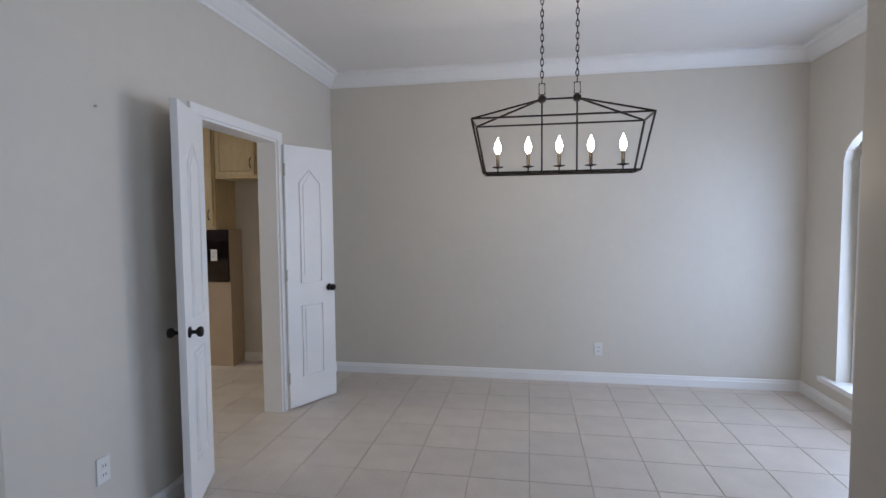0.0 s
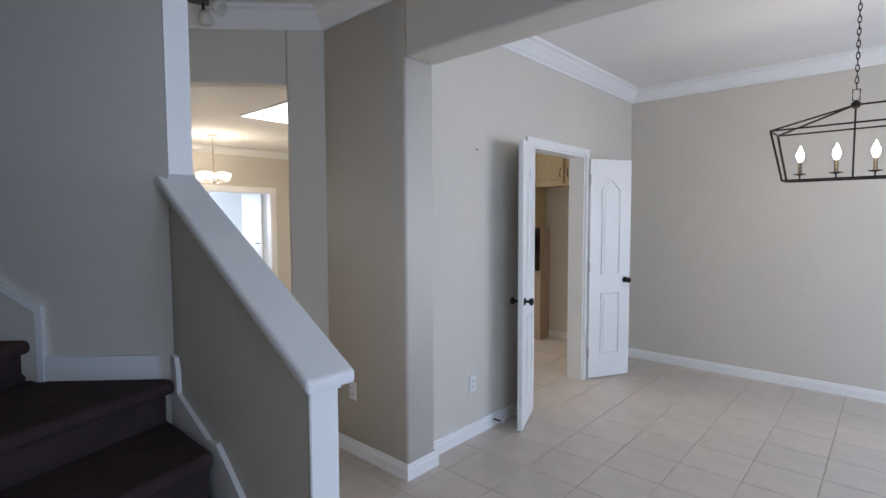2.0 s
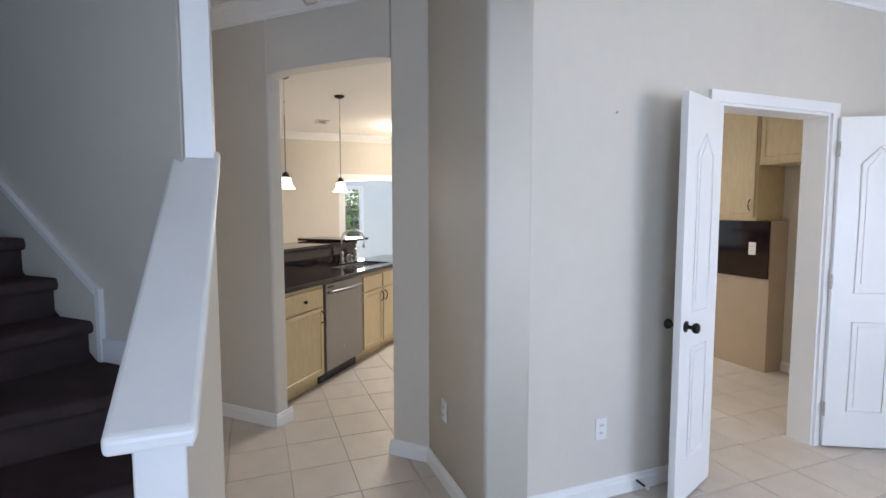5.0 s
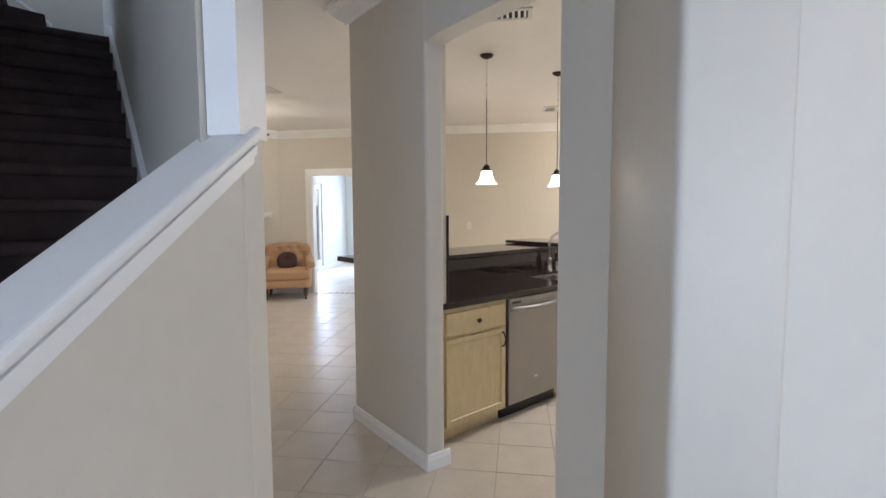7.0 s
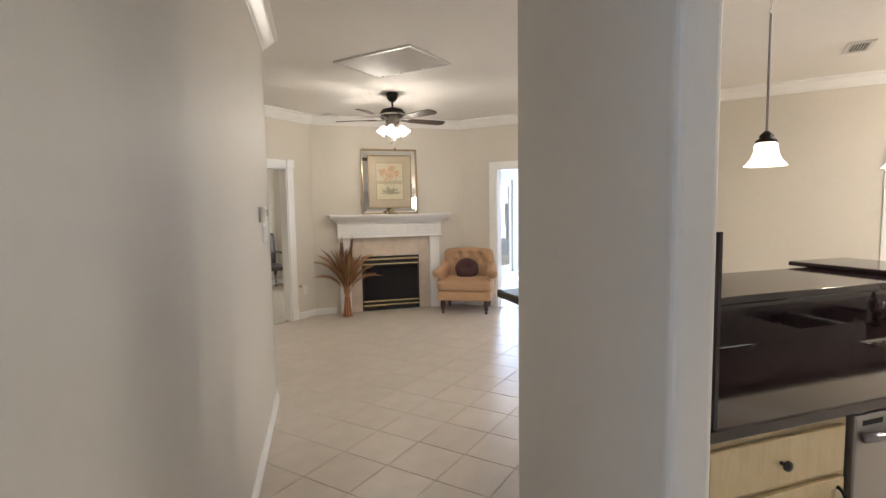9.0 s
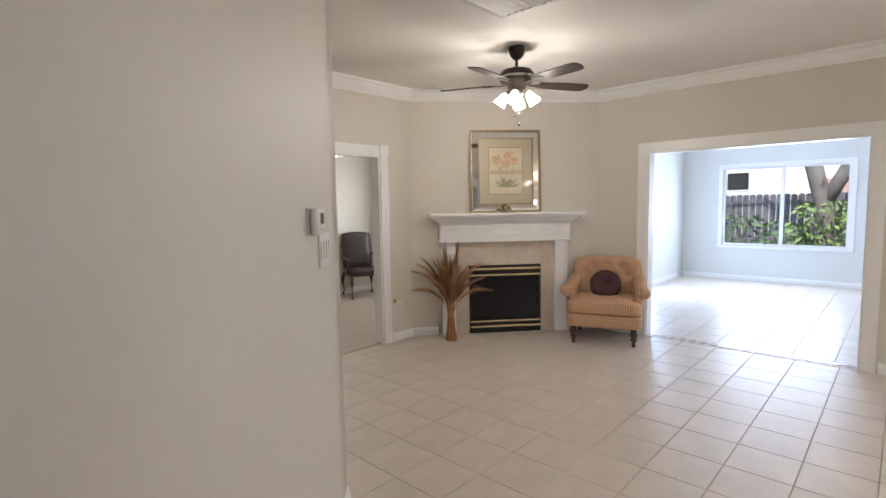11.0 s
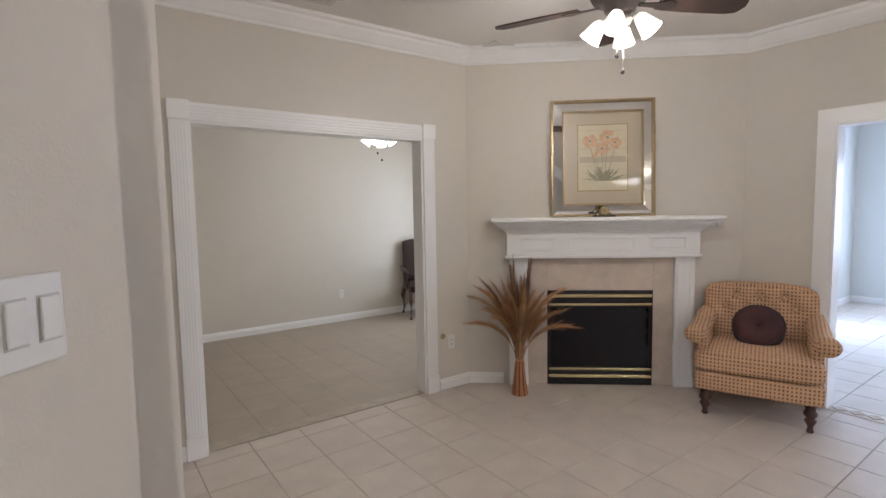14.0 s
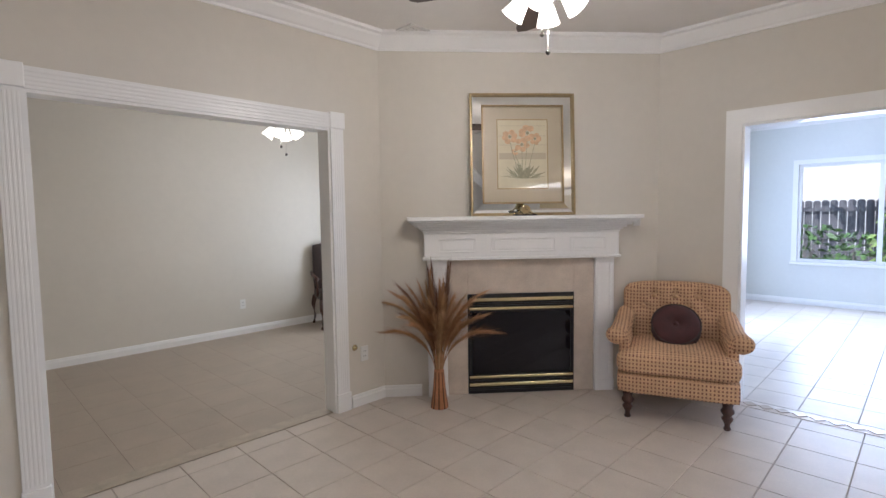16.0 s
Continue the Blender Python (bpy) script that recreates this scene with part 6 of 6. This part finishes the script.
def tile_mesh(name, w, d, mat):
    bm = boxed(-w / 2, w / 2, -d / 2, d / 2, -0.004, 0.004)
    bmesh.ops.bevel(bm, geom=[e for e in bm.edges if all(v.co.z > 0 for v in e.verts)], offset=0.0025, segments=1, affect="EDGES")
    me = bpy.data.meshes.new(name)
    bm.to_mesh(me)
    bm.free()
    me.materials.append(mat)
    return me


def tiled(name, x0, x1, y0, y1, ox, oy, mat, label, near=None, limit=0, joint=M_GROUT, gap=0.0019, e=0.0022):
    """A grout bed with tiles on a square grid; those in the stretch near are pieces of their own, the others one joined sheet."""
    fl = structure(name, boxed(x0, x1, y0, y1, -0.12, -0.005), joint, label, "floor")
    me = tile_mesh("tile", P0 - 2 * gap, P0 - 2 * gap, mat)
    rest, count = bmesh.new(), 0
    for i in range(math.floor((x0 - ox) / P0), math.ceil((x1 - ox) / P0) + 1):
        for j in range(math.floor((y0 - oy) / P0), math.ceil((y1 - oy) / P0) + 1):
            cx, cy = ox + (i + 0.5) * P0, oy + (j + 0.5) * P0
            w = P0 / 2 - gap
            ax, bx, ay, by = max(x0, cx - w), min(x1, cx + w), max(y0, cy - w), min(y1, cy + w)
            if bx - ax < 0.02 or by - ay < 0.02:
                continue
            if near and near(cx, cy) and count < limit:
                t = new("tile", me)
                t.location, t.parent = (cx, cy, -0.004), fl
                count += 1
            else:
                lo = [rest.verts.new((x, y, -0.0055)) for x, y in ((ax, ay), (bx, ay), (bx, by), (ax, by))]
                hi = [rest.verts.new((x, y, 0)) for x, y in ((ax + e, ay + e), (bx - e, ay + e), (bx - e, by - e), (ax + e, by - e))]
                rest.faces.new(hi)
                for k in range(4):
                    rest.faces.new((lo[k], lo[(k + 1) % 4], hi[(k + 1) % 4], hi[k]))
    ob = part("tile_sheet", rest, mat, fl)
    ob["kind"] = "stuff"


tiled("floor_main", -9.1, 2.42, -4.98, 4.82, -3.395, 0.65, M_TILE, "pale beige ceramic tile floor with brown grout",
      lambda x, y: (-1.9 < x < 0.7 and 1.2 < y < 4.5) or (-6.9 < x < -4.6 and -4.9 < y < -1.3) or (-4.6 < x < -2 and -2.3 < y < 1), 300)
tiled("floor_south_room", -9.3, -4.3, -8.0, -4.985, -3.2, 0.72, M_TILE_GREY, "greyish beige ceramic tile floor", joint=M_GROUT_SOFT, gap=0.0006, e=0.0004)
tiled("floor_sunroom", -14.22, -9.105, -4.12, 4.52, -3.4, 0.6, M_TILE, "pale glossy ceramic tile floor")
